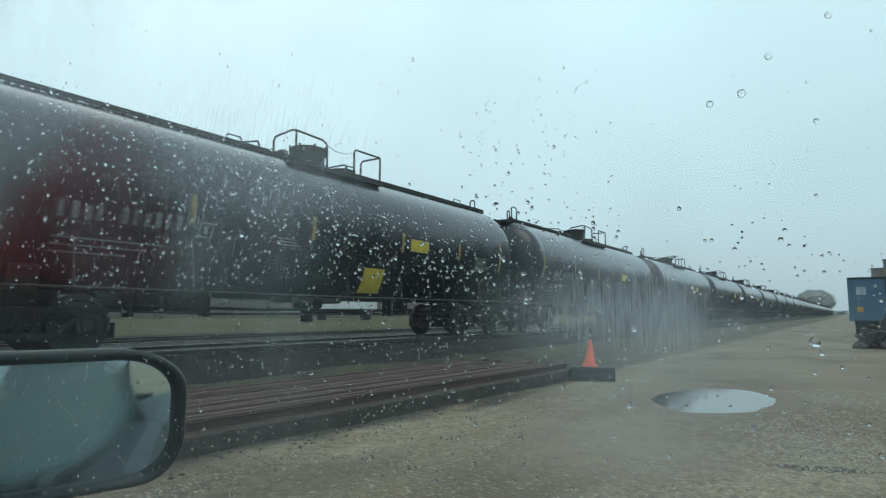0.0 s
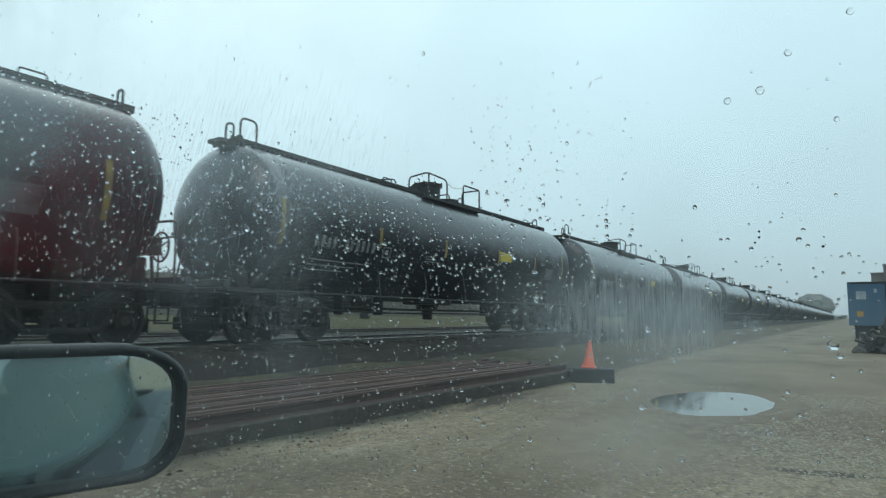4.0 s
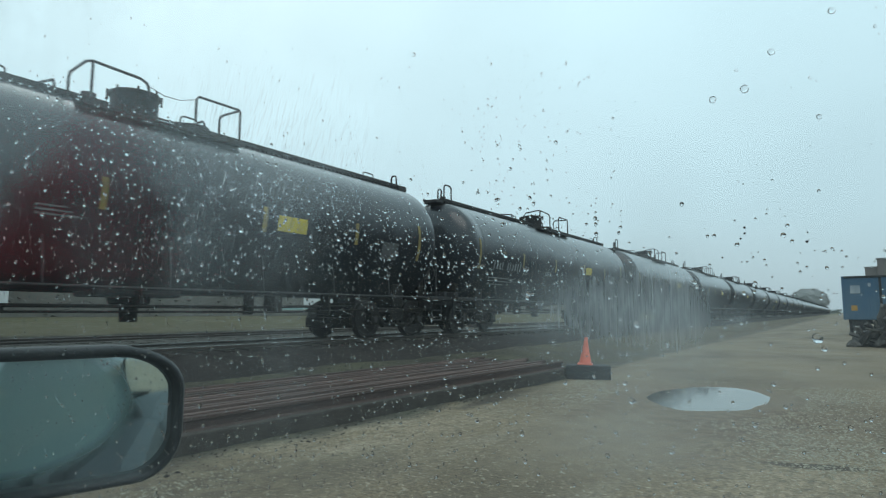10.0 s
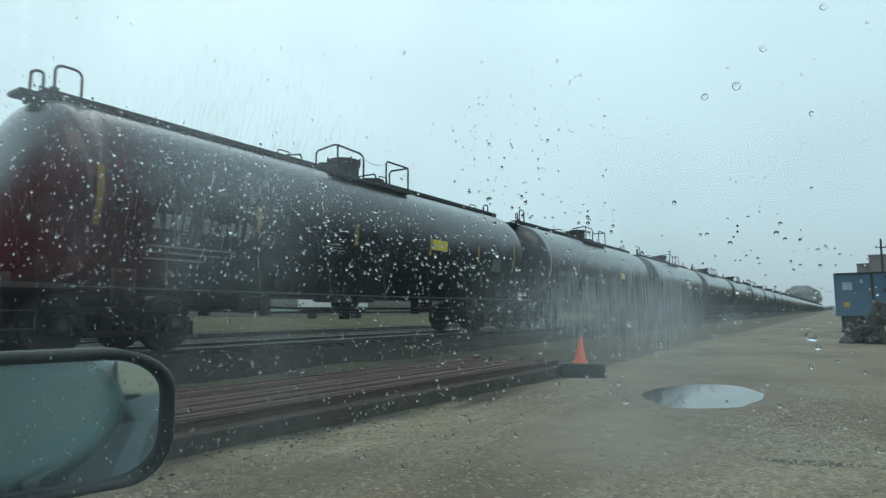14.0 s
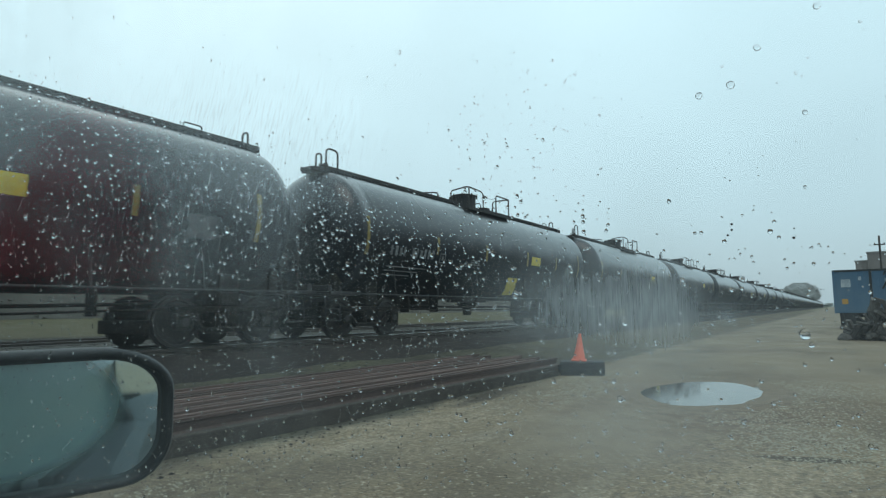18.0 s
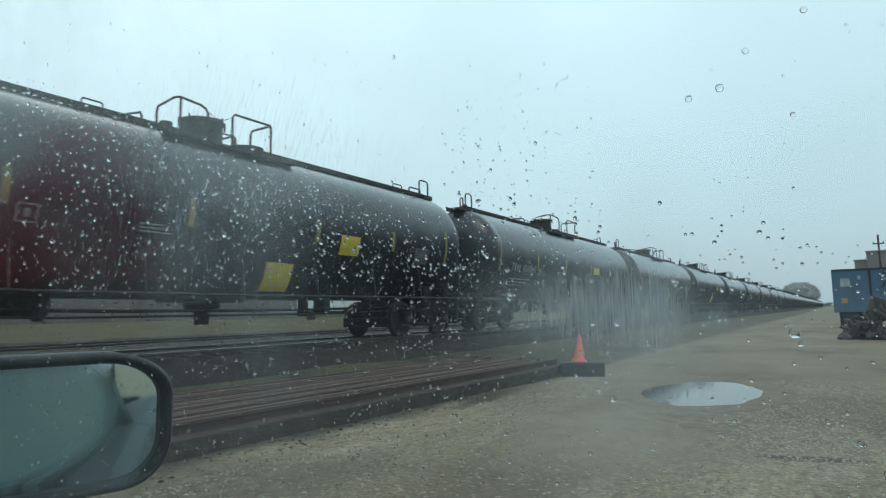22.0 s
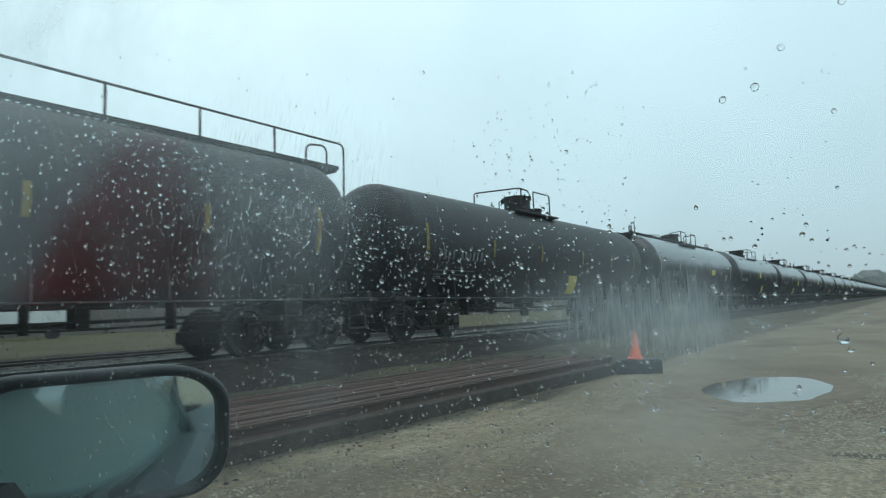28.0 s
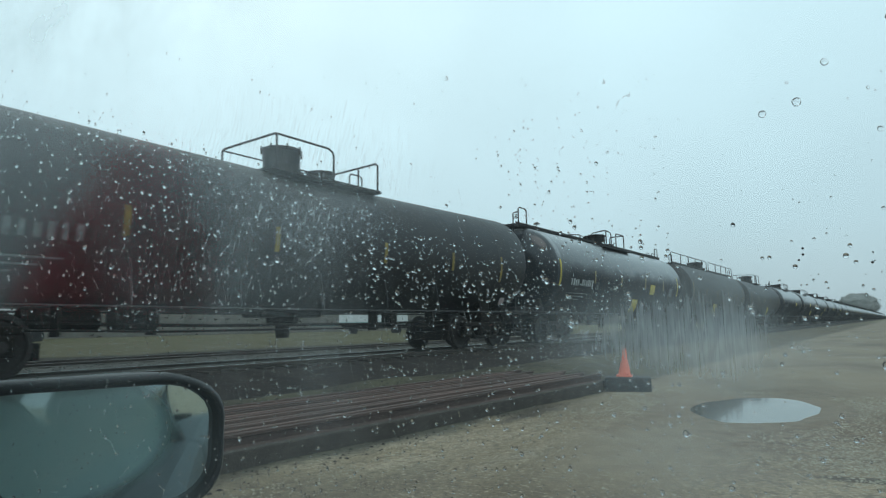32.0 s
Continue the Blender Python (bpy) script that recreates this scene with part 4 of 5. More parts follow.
def trailer(m, length, label, stripe, paint):
    ob = empty("box_trailer", m, label, "trailer")
    part("box", box(BM(), -length / 2, length / 2, -1.2, 1.2, 1.0, 3.6, 0.04), paint, ob)
    part("stripe", box(BM(), -length / 2 + 0.1, length / 2 - 0.1, 1.2, 1.21, 1.03, 1.28), stripe, ob)
    part("drawbar", box(BM(), length / 2, length / 2 + 2.6, 0.4, 1.2, 0.95, 1.25, 0.05), stripe, ob)
    part("chassis", box(BM(), -length / 2 + 0.2, length / 2 - 0.2, -0.6, 0.6, 0.75, 1.0), STEEL, ob)
    for s in (-0.34, 0.3):
        for q in (-1.0, 1.0):
            w = part("wheel", cylinder(BM(), (s * length, q * 0.8, 0.45), (s * length, q * 1.1, 0.45), 0.45, 18), RUBBER, ob)
            part("rim", cylinder(BM(), (s * length, q * 1.1, 0.45), (s * length, q * 1.115, 0.45), 0.22, 12), STEEL, w)
    return ob


trailer(pose(-41.4, 43.5, 0.7, 0, 0, -135), 6.6, "white box trailer with a teal stripe parked on the grass", TEAL, PALE)
trailer(pose(-52.8, 15.6, 0.8, 0, 0, -112), 7.5, "dirty white box trailer parked on the grass", GREYPAINT, PALE)

# ---- the train ----
R, CZ, HALF, HEAD, SLIM = 1.55, 2.52, 7.0, 0.72, 0.965


def patch(y0, y1, z0, z1, skew=0.0, lift=0.006, seg=6, flat=0.0):
    """A thin painted or taped panel that follows the tank's curve on its near side; flat: how far its foot stands off the curve."""
    bm = BM()
    a0, a1 = math.asin(max(-0.99, (z0 - CZ) / R)), math.asin(min(0.99, (z1 - CZ) / R))
    rows = []
    for rr in (R + lift, R + lift - 0.004):
        grid = []
        for k in range(seg + 1):
            a = a0 + (a1 - a0) * k / seg
            s = skew * (k / seg - 0.5)
            x = rr * math.cos(a)
            x += flat * (rr * math.cos(a1) - x)
            grid.append([bm.verts.new((x, y + s, CZ + rr * math.sin(a))) for y in (y0, y1)])
        rows.append(grid)
    for grid, flip in zip(rows, (False, True)):
        for u, v in zip(grid, grid[1:]):
            f = (u[0], u[1], v[1], v[0])
            bm.faces.new(f[::-1] if flip else f)
    for i in (0, 1):
        for k in range(seg):
            bm.faces.new((rows[0][k][i], rows[0][k + 1][i], rows[1][k + 1][i], rows[1][k][i]))
    bmesh.ops.recalc_face_normals(bm, faces=bm.faces)
    return bm


def tank_rings(half=HALF, head=HEAD, full=0.72):
    rings = [(-half - head, 0)]
    for k in range(1, 9):
        a = math.pi / 2 * k / 8
        rings.append((-half - head * math.cos(a), R * math.sin(a) ** full))
    seams = (-6.6, -4.4, -2.2, 0.0, 2.2, 4.4, 6.6)
    for s in seams:
        rings += [(s - 0.4, R), (s - 0.07, R), (s - 0.045, R), (s - 0.03, R + 0.003), (s + 0.03, R + 0.003), (s + 0.045, R), (s + 0.07, R), (s + 0.4, R)]
    return rings + [(0.3 - s, r) for s, r in rings[8::-1]]


def truck(car, y):
    t = part("truck", box(BM(), -1.05, 1.05, -0.22, 0.22, 0.42, 0.72, 0.03), GRIMY, car, "grimy two-axle truck", m=pose(0, y, 0))
    for s in (-1, 1):
        bm = BM()
        x = s * 0.98
        box(bm, x - 0.07, x + 0.07, -1.15, 1.15, 0.62, 0.74, 0.03)
        box(bm, x - 0.07, x + 0.07, -0.55, 0.55, 0.26, 0.36, 0.03)
        for q in (-1, 1):
            cylinder(bm, (x, q * 0.5, 0.3), (x, q * 0.9, 0.66), 0.07, 8)
            box(bm, x - 0.09, x + 0.09, q * 0.9 - 0.16, q * 0.9 + 0.16, 0.32, 0.62, 0.03)
        part("side_frame", bm, GRIMY, t)
        bm = BM()
        for q in (-0.22, 0, 0.22):
            cylinder(bm, (x, q, 0.36), (x, q, 0.62), 0.075, 8)
        part("spring_nest", bm, GRIMY, t)
    bm = BM()
    for q in (-0.42, 0.42, -1.42, 1.42):
        box(bm, -0.75, 0.75, q - 0.05, q + 0.05, 0.25, 0.5, 0.02)
    box(bm, -0.55, 0.55, -1.3, 1.3, 0.5, 0.86, 0.05)
    part("brake_rigging", bm, GRIMY, t)
    for q in (-0.9, 0.9):
        bm = BM()
        cylinder(bm, (-1.08, 0, 0), (1.08, 0, 0), 0.08, 10)
        for s in (-1, 1):
            sub = BM()
            lathe(sub, [(s * 0.70, 0.0), (s * 0.70, 0.43), (s * 0.69, 0.49), (s * 0.715, 0.49), (s * 0.73, 0.46), (s * 0.82, 0.455),
                        (s * 0.82, 0.39), (s * 0.79, 0.36), (s * 0.78, 0.16), (s * 0.83, 0.13), (s * 0.83, 0.0)], 28, "X")
            me = bpy.data.meshes.new("w")
            sub.to_mesh(me)
            sub.free()
            bm.from_mesh(me)
            bpy.data.meshes.remove(me)
        part("wheelset", bm, WHEEL, t, "steel wheels on an axle", m=pose(0, q, 0.46))
    return t


def car_end(car, s, wheel_end):
    """Platform, rails, hand-brake wheel, coupler and end beam at one end; s is the way it faces."""
    d = 0.3 if s > 0 else 0.0
    part("end_platform", box(BM(), -1.45, 1.45, min((s * 7.1 + d), (s * 8.05 + d)), max((s * 7.1 + d), (s * 8.05 + d)), 0.98, 1.06, 0.015), STEEL, car)
    part("end_beam", box(BM(), -1.35, 1.35, min((s * 7.9 + d), (s * 8.03 + d)), max((s * 7.9 + d), (s * 8.03 + d)), 1.06, 1.2, 0.02), STEEL, car, "dark steel end beam")
    part("draft_sill", box(BM(), -0.3, 0.3, min((s * 5.4 + d), (s * 8.1 + d)), max((s * 5.4 + d), (s * 8.1 + d)), 0.7, 1.0, 0.03), STEEL, car)
    part("saddle", box(BM(), -1.05, 1.05, (s * 6.2 + d) - 0.22, (s * 6.2 + d) + 0.22, 0.74, 1.35, 0.05), GRIMY, car, "bolster saddle under the tank")
    part("head_brace", box(BM(), -0.95, 0.95, min(s * 7.2 + d, s * 7.45 + d), max(s * 7.2 + d, s * 7.45 + d), 0.96, 1.5, 0.03), GRIMY, car, "dark brace under the tank's head")
    bm = BM()
    box(bm, -0.13, 0.13, min((s * 8.05 + d), (s * 8.4 + d)), max((s * 8.05 + d), (s * 8.4 + d)), 0.74, 0.96, 0.03)
    box(bm, -0.2, 0.12, min((s * 8.3 + d), (s * 8.47 + d)), max((s * 8.3 + d), (s * 8.47 + d)), 0.68, 1.0, 0.04)
    part("coupler", bm, GRIMY, car)
    if s > 0:
        part("end_handrail", tube(BM(), [(1.1, 7.5, 2.02), (1.1, 8.05, 2.14), (1.1, 8.12, 2.12), (1.1, 8.15, 2.04), (1.1, 8.15, 1.06)], 0.022), STEEL, car)
    else:
        part("end_handrail", tube(BM(), [(-0.9, -7.4, 2.2), (-0.9, -7.88, 2.09), (-0.9, -7.95, 2.06), (-0.9, -7.97, 1.98), (-0.9, -7.95, 1.06)], 0.022), STEEL, car)
        part("handrail_brace", tube(BM(), [(-0.5, -7.68, 1.85), (-0.5, -7.78, 1.4), (-0.5, -7.86, 1.06)], 0.02), STEEL, car)
    if wheel_end == s:
        wx, wy, wz = (0.9, 8.0, 1.7) if s > 0 else (-0.1, -8.02, 1.62)
        bm = BM()
        tube(bm, [(wx + 0.25 * math.cos(a), wy, wz + 0.25 * math.sin(a)) for a in np.linspace(0, 2 * math.pi, 21)], 0.02)
        for a in (0.4, 1.97, 3.54, 5.11):
            cylinder(bm, (wx, wy, wz), (wx + 0.25 * math.cos(a), wy, wz + 0.25 * math.sin(a)), 0.014, 6)
        w = part("brake_wheel", bm, STEEL, car, "spoked hand-brake wheel")
        part("brake_housing", box(BM(), wx - 0.13, wx + 0.13, min(wy - s * 0.28, wy - s * 0.04), max(wy - s * 0.28, wy - s * 0.04), wz - 0.16, wz + 0.16, 0.04), STEEL, w)
        part("brake_stand", tube(BM(), [(wx, wy - s * 0.16, wz - 0.1), (wx, wy - s * 0.1, 1.06)], 0.03), STEEL, w)
    for x in (1.2, -1.2):
        bm = BM()
        for k in range(3):
            tube(bm, [(x, (s * 7.5 + d), 0.42 + 0.26 * k), (x, (s * 7.95 + d), 0.42 + 0.26 * k)], 0.018)
        tube(bm, [(x, (s * 7.5 + d), 1.0), (x, (s * 7.5 + d), 0.4)], 0.02)
        tube(bm, [(x, (s * 7.95 + d), 1.0), (x, (s * 7.95 + d), 0.4)], 0.02)
        part("sill_step", bm, STEEL, car)


def dome(car, r=0.4, tall=True):
    d = part("valve_housing", lathe(BM(), [(3.9, 0.0), (3.9, r + 0.04), (4.1, r + 0.04), (4.1, r), (4.5, r), (4.5, r + 0.03), (4.56, r + 0.03), (4.6, r - 0.1), (4.62, 0.0)], 22, "Z"),
             STEEL, car, "black cylindrical valve housing")
    for k in range(8):
        a = 2 * math.pi * (k + 0.5) / 8
        x, y = (r + 0.045) * math.cos(a), (r + 0.045) * math.sin(a)
        part("lid_bolt", cylinder(BM(), (x, y, 4.42), (x, y, 4.6), 0.022, 6), GRIMY, d)
    part("lid_hinge", box(BM(), -r - 0.14, -r + 0.02, -0.12, 0.12, 4.42, 4.58, 0.015), STEEL, d)
    part("manway", lathe(BM(), [(3.98, 0.0), (3.98, 0.3), (4.2, 0.3), (4.2, 0.34), (4.26, 0.34), (4.29, 0.0)], 18, "Z"), STEEL, car, "low round manway lid", m=pose(0, 1.15, 0))
    if r < 0.44 and tall:
        part("relief_valve", cylinder(BM(), (0.1, -0.85, 3.98), (0.1, -0.85, 4.32), 0.12, 12), STEEL, car)
    return d


def tank_car(kind, m):
    label = {"A": "wet black tank car with a full-length top walkway", "B": "wet black tank car with a bare top and railed platform",
             "D": "wet black tank car with a bare top and railed platform", "C": "dull black tank car with a railed top walkway",
             "E": "wet black tank car with a full-length top walkway", "F": "wet black slim tank car with a bare top and railed platform"}[kind]
    car = empty("tank_car", m, label, "tank car", "tank cars of the train")
    fat = {"F": SLIM, "D": 0.978}.get(kind, 1.0)
    long, head, full = {"F": (7.8, 0.55, 0.62), "B": (7.3, 0.6, 0.62), "D": (7.3, 0.6, 0.62)}.get(kind, (HALF, HEAD, 0.72))
    shell = lathe(BM(), tank_rings(long, head, full), 56)
    if kind in "BF":
        # both halves slope down to the outlet in the middle
        for v in shell.verts:
            v.co.z += 0.015 * abs(v.co.y - 0.15)
    part("tank", shell, TANKDULL if kind in "CDF" else TANK, car, "long black cylindrical tank", m=pose(0, 0, CZ * fat) @ Matrix.Diagonal((fat, 1, fat, 1)), smooth=True)
    dome(car, 0.4 if kind in "ACEF" else 0.44, kind != "F")
    if kind in "ACE":
        w, top = (0.33, 4.1) if kind in "AE" else (0.55, 4.0)
        rear, front = {"A": (-7.3, 7.4), "E": (-7.75, 7.4), "C": (-7.25, 8.2)}[kind]
        for y0, y1 in ((rear, -0.62), (0.62, front)):
            for x0, x1 in ((-w, -w + 0.03), (w - 0.03, w)):
                part("walkway_edge", box(BM(), x0, x1, y0, y1, top + 0.005, top + 0.09), STEEL, car, "steel edge of the top walkway")
            vs_, fs_ = [], []
            for y in np.arange(y0 + 0.06, y1, 0.135):
                i = len(vs_)
                vs_ += [(x, y + d_, z) for z in (top - 0.06, top + 0.04) for x, d_ in ((-w, -0.024), (w, -0.024), (w, 0.024), (-w, 0.024))]
                fs_ += [(i, i + 1, i + 5, i + 4), (i + 1, i + 2, i + 6, i + 5), (i + 2, i + 3, i + 7, i + 6), (i + 3, i, i + 4, i + 7),
                        (i + 4, i + 5, i + 6, i + 7), (i, i + 3, i + 2, i + 1)]
            me = bpy.data.meshes.new("walkway_grating")
            me.from_pydata(vs_, [], fs_)
            me.materials.append(STEEL)
            tagged(new("walkway_grating", me), "open steel grating along the tank's top", kind="stuff").parent = car
        for k in range(-5, 6):
            if k:
                part("walkway_bracket", box(BM(), -w, w, k * 1.4 - 0.03, k * 1.4 + 0.03, top - 0.1, top), STEEL, car)
        if kind in "AE":
            part("end_step", box(BM(), -0.05 if kind == "A" else 0.05, w + 0.04, rear - (0.28 if kind == "A" else 0.22), rear + 0.1, top - 0.1, top - 0.02, 0.01), STEEL, car)
            part("end_step", box(BM(), -w - 0.08, w + 0.08, 7.3, 7.66 if kind == "A" else 7.76, top - 0.07, top + 0.06, 0.01), STEEL, car)
            if kind == "A":
                part("ladder_hoop", tube(BM(), hoop((-0.09, 7.6, top), (0.09, 7.6, top), (0, 0, 0.42), 0.08), 0.024), STEEL, car)
                part("ladder_hoop", tube(BM(), hoop((w, -7.43, top - 0.04), (w, -7.25, top), (0, 0, 0.34), 0.07), 0.024), STEEL, car)
                part("walkway_hoop", tube(BM(), hoop((w, -7.09, top), (w, -6.68, top), (0, 0, 0.52), 0.12), 0.024), STEEL, car)
                part("hoop_foot", box(BM(), w - 0.06, w + 0.02, -7.14, -7.02, top, top + 0.14, 0.01), STEEL, car)
            else:
                part("ladder_rail", tube(BM(), [(w, -7.58, top + 0.46), (w, -7.9, top + 0.37), (w, -7.94, top + 0.34), (w, -7.95, top - 0.05), (w, -7.93, 3.2), (w, -7.8, 2.2)], 0.022), STEEL, car)
                part("walkway_hoop", tube(BM(), hoop((w, 7.18, top), (w, 7.63, top), (0, 0, 0.5), 0.1), 0.024), STEEL, car)
                part("low_hoop", tube(BM(), hoop((w, 6.66, top + 0.05), (w, 7.22, top + 0.05), (0, 0, 0.15), 0.08), 0.022), STEEL, car)
                part("walkway_hoop", tube(BM(), hoop((w, -7.58, top), (w, -7.0, top), (0, 0, 0.62), 0.12), 0.024), STEEL, car)
    if kind in "AE":
        ra, rb, rc, rd = (-1.24, -0.25, 0.65, 1.61) if kind == "A" else (-1.13, -0.5, 0.05, 1.01)
        for x in (1, -1):
            part("side_platform", box(BM(), min(x * 0.3, x * 0.98), max(x * 0.3, x * 0.98), -1.35, 1.65, 3.84, 3.9, 0.01), STEEL, car)
            part("platform_railing", tube(BM(), [(x * 0.25, ra, 4.1), (x * 0.25, ra, 4.44), (x * 0.3, ra, 4.52), (x * 0.8, ra, 4.58), (x * 0.9, ra + 0.05, 4.58),
                                                 (x * 0.9, rb - 0.16, 4.55), (x * 0.9, rb - 0.04, 4.5), (x * 0.9, rb, 4.4), (x * 0.9, rb, 3.88)], 0.024), STEEL, car)
            part("railing_post", cylinder(BM(), (x * 0.9, ra + 0.06, 3.88), (x * 0.9, ra + 0.06, 4.57), 0.024, 6), STEEL, car)
            part("platform_railing", tube(BM(), [(x * 0.9, rc, 3.88), (x * 0.9, rc, 4.5), (x * 0.9, rc + 0.05, 4.57), (x * 0.9, rd - 0.02, 4.57)], 0.024), STEEL, car)
            part("cross_hoop", tube(BM(), [(x * 0.25, rd, 4.1), (x * 0.25, rd, 4.5), (x * 0.31, rd, 4.57), (x * 0.86, rd, 4.57), (x * 0.9, rd, 4.54), (x * 0.9, rd, 3.88)], 0.024), STEEL, car)
            part("low_hoop", tube(BM(), hoop((x * 0.9, rc - 0.3, 3.88), (x * 0.9, rc + 0.03, 3.88), (0, 0, 0.24), 0.08), 0.016), STEEL, car)
        part("walkway_handle", tube(BM(), hoop((0.33, -2.5, 4.15), (0.33, -2.15, 4.15), (0, 0, 0.12), 0.05), 0.016), STEEL, car)
        part("walkway_handle", tube(BM(), hoop((0.33, 5.9, 4.15), (0.33, 6.3, 4.15), (0, 0, 0.12), 0.05), 0.016), STEEL, car)
        part("chain", tube(BM(), [(0.9, rb, 4.46), (0.9, rb + 0.3 * (rc - rb), 4.38), (0.9, rb + 0.65 * (rc - rb), 4.39), (0.9, rc, 4.5)], 0.007, 4), STEEL, car)
    elif kind == "D":
        part("platform", box(BM(), -0.98, 0.98, -1.5, 1.2, 3.8, 3.86, 0.01), STEEL, car)
        part("platform_railing", tube(BM(), [(-0.8, -1.45, 3.86), (-0.8, -1.45, 4.6), (-0.74, -1.45, 4.65), (0.84, -1.26, 4.6), (0.9, -1.2, 4.58), (0.9, -0.8, 4.56),
                                             (0.9, -0.7, 4.48), (0.9, -0.7, 3.86)], 0.024), STEEL, car)
        part("railing_post", cylinder(BM(), (0.9, -1.22, 3.86), (0.9, -1.22, 4.58), 0.024, 6), STEEL, car)
        part("platform_railing", tube(BM(), hoop((0.9, -0.43, 3.86), (0.9, 0.7, 3.86), (0, 0, 0.72), 0.08), 0.024), STEEL, car)
        part("far_railing", tube(BM(), hoop((-0.8, 0.12, 3.86), (-0.8, 0.7, 3.86), (0, 0, 0.72), 0.08), 0.02), STEEL, car)
    elif kind in "BF":
        part("platform", box(BM(), -0.98, 0.98, -0.98, 2.2, 3.8, 3.86, 0.01), STEEL, car)
        part("platform_railing", tube(BM(), [(-0.8, -0.95, 3.86), (-0.8, -0.95, 4.48), (-0.74, -0.95, 4.52), (0.86, -0.85, 4.56), (0.9, -0.8, 4.56),
                                             (0.9, 0.56, 4.56), (0.9, 0.68, 4.5), (0.9, 0.72, 4.4), (0.9, 0.72, 3.86)], 0.024), STEEL, car)
        part("railing_post", cylinder(BM(), (0.9, -0.82, 3.86), (0.9, -0.82, 4.56), 0.024, 6), STEEL, car)
        part("far_railing", tube(BM(), [(-0.8, -0.95, 4.5), (-0.8, 0.6, 4.5), (-0.8, 2.13, 4.5)], 0.02), STEEL, car)
        part("platform_railing", tube(BM(), [(-0.8, 2.13, 3.86), (-0.8, 2.13, 4.48), (-0.74, 2.13, 4.53), (0.84, 2.13, 4.55), (0.9, 2.13, 4.5), (0.9, 2.13, 3.86)], 0.024), STEEL, car)
        part("railing_post", cylinder(BM(), (0.25, 2.13, 3.9), (0.25, 2.13, 4.54), 0.022, 6), STEEL, car)
        part("low_hoop", tube(BM(), hoop((0.9, 1.2, 3.86), (0.9, 1.6, 3.86), (0, 0, 0.26), 0.08), 0.018), STEEL, car)
    else:
        for y0, y1, posts in ((-7.42, 0.6, (-5.45, -3.8, -2.17, -0.52)), (1.15, 8.36, (3.14, 4.8, 6.45))):
            part("top_railing", tube(BM(), hoop((0.54, y0, 4.05), (0.54, y1, 4.05), (0, 0, 0.58), 0.13), 0.024), STEEL, car)
            for y in posts:
                part("railing_post", cylinder(BM(), (0.54, y, 4.02), (0.54, y, 4.62), 0.027, 6), STEEL, car)
        part("ladder_rail", tube(BM(), [(0.54, 8.36, 4.06), (0.54, 8.34, 3.4), (0.54, 8.2, 2.2), (0.54, 8.1, 1.06)], 0.024), STEEL, car)
        for y0, y1 in ((-7.66, -7.12), (7.3, 7.88)):
            part("ladder_hoop", tube(BM(), hoop((0.5, y0, 3.95), (0.5, y1, 4.02), (0, 0, 0.5), 0.16), 0.024), STEEL, car)
        part("low_hoop", tube(BM(), hoop((0.3, -1.9, 4.1), (0.3, -0.9, 4.1), (0, 0, 0.3), 0.1), 0.02), STEEL, car)
    for s in (-1, 1):
        car_end(car, s, -1 if kind in "CE" else 1)
        truck(car, s * 6.2 + (0.3 if s > 0 else 0))
        part("side_pipe", tube(BM(), [(s * 1.42, -7.4, 1.02), (s * 1.42, 0, 1.0), (s * 1.42, 7.4, 1.02)], 0.022), STEEL, car)
    part("brake_pipe", tube(BM(), [(0.7, -5.2, 0.78), (0.8, -2, 0.72), (0.8, 2, 0.72), (0.7, 5.2, 0.78)], 0.03), GRIMY, car)
    for k in range(-3, 4):
        part("pipe_hanger", tube(BM(), [(1.42, k * 1.9, 1.0), (1.36, k * 1.9, 1.5), (1.3, k * 1.9, 1.75)], 0.016, 5), STEEL, car)
    part("bottom_outlet", lathe(BM(), [(0.45, 0.0), (0.45, 0.14), (0.7, 0.16), (0.78, 0.34), (1.15, 0.4), (1.15, 0.0)], 16, "Z"), GRIMY, car, "bottom outlet valve", m=pose(0, 0.1, 0))
    part("outlet_skid", box(BM(), -0.35, 0.35, -0.7, 0.9, 0.88, 1.12, 0.06), STEEL, car)
    part("brake_cylinder", cylinder(BM(), (0.35, -3.6, 0.84), (0.35, -2.9, 0.84), 0.2, 16), GRIMY, car)
    part("air_reservoir", cylinder(BM(), (0.3, -4.9, 0.84), (0.3, -3.8, 0.84), 0.17, 16), GRIMY, car)
    part("brake_valve", box(BM(), 0.5, 0.85, 2.65, 2.87, 0.62, 0.98, 0.04), GRIMY, car)
    part("train_pipe", tube(BM(), [(0.95, -5.6, 0.7), (0.95, -3, 0.63), (0.95, 3, 0.63), (0.95, 5.6, 0.7)], 0.02), GRIMY, car)
    for y in (-4.6, -3.2, 2.0, 4.1):
        part("pipe_bracket", box(BM(), 0.72, 0.99, y - 0.03, y + 0.03, 0.58, 1.05, 0.01), GRIMY, car)
    return car


# spacing along the track of the cars' valve housings when the train is first seen
PLACES = [9.82, -7.27, -24.34, -41.33, -58.27, -75.23, -92.03, -108.91, -125.73, -142.62, -159.41, -176.25, -193.01,
          -209.98, -226.77, -243.46, -260.62, -277.63, -294.49, -311.94, -328.9, -345.8]
KINDS = "AAAAAAAAAAAAAEBADCEFAA"


def run(t):
    """Metres that the train has moved by the time t."""
    q = t / 32
    return 312.495 * q - 4.573 * q ** 2 + 18.577 * q ** 3 - 6.37 * q ** 4


def at(place, t):
    return pose(TRACK_X, place + run(t), RAIL_Z)


DECALS = {}


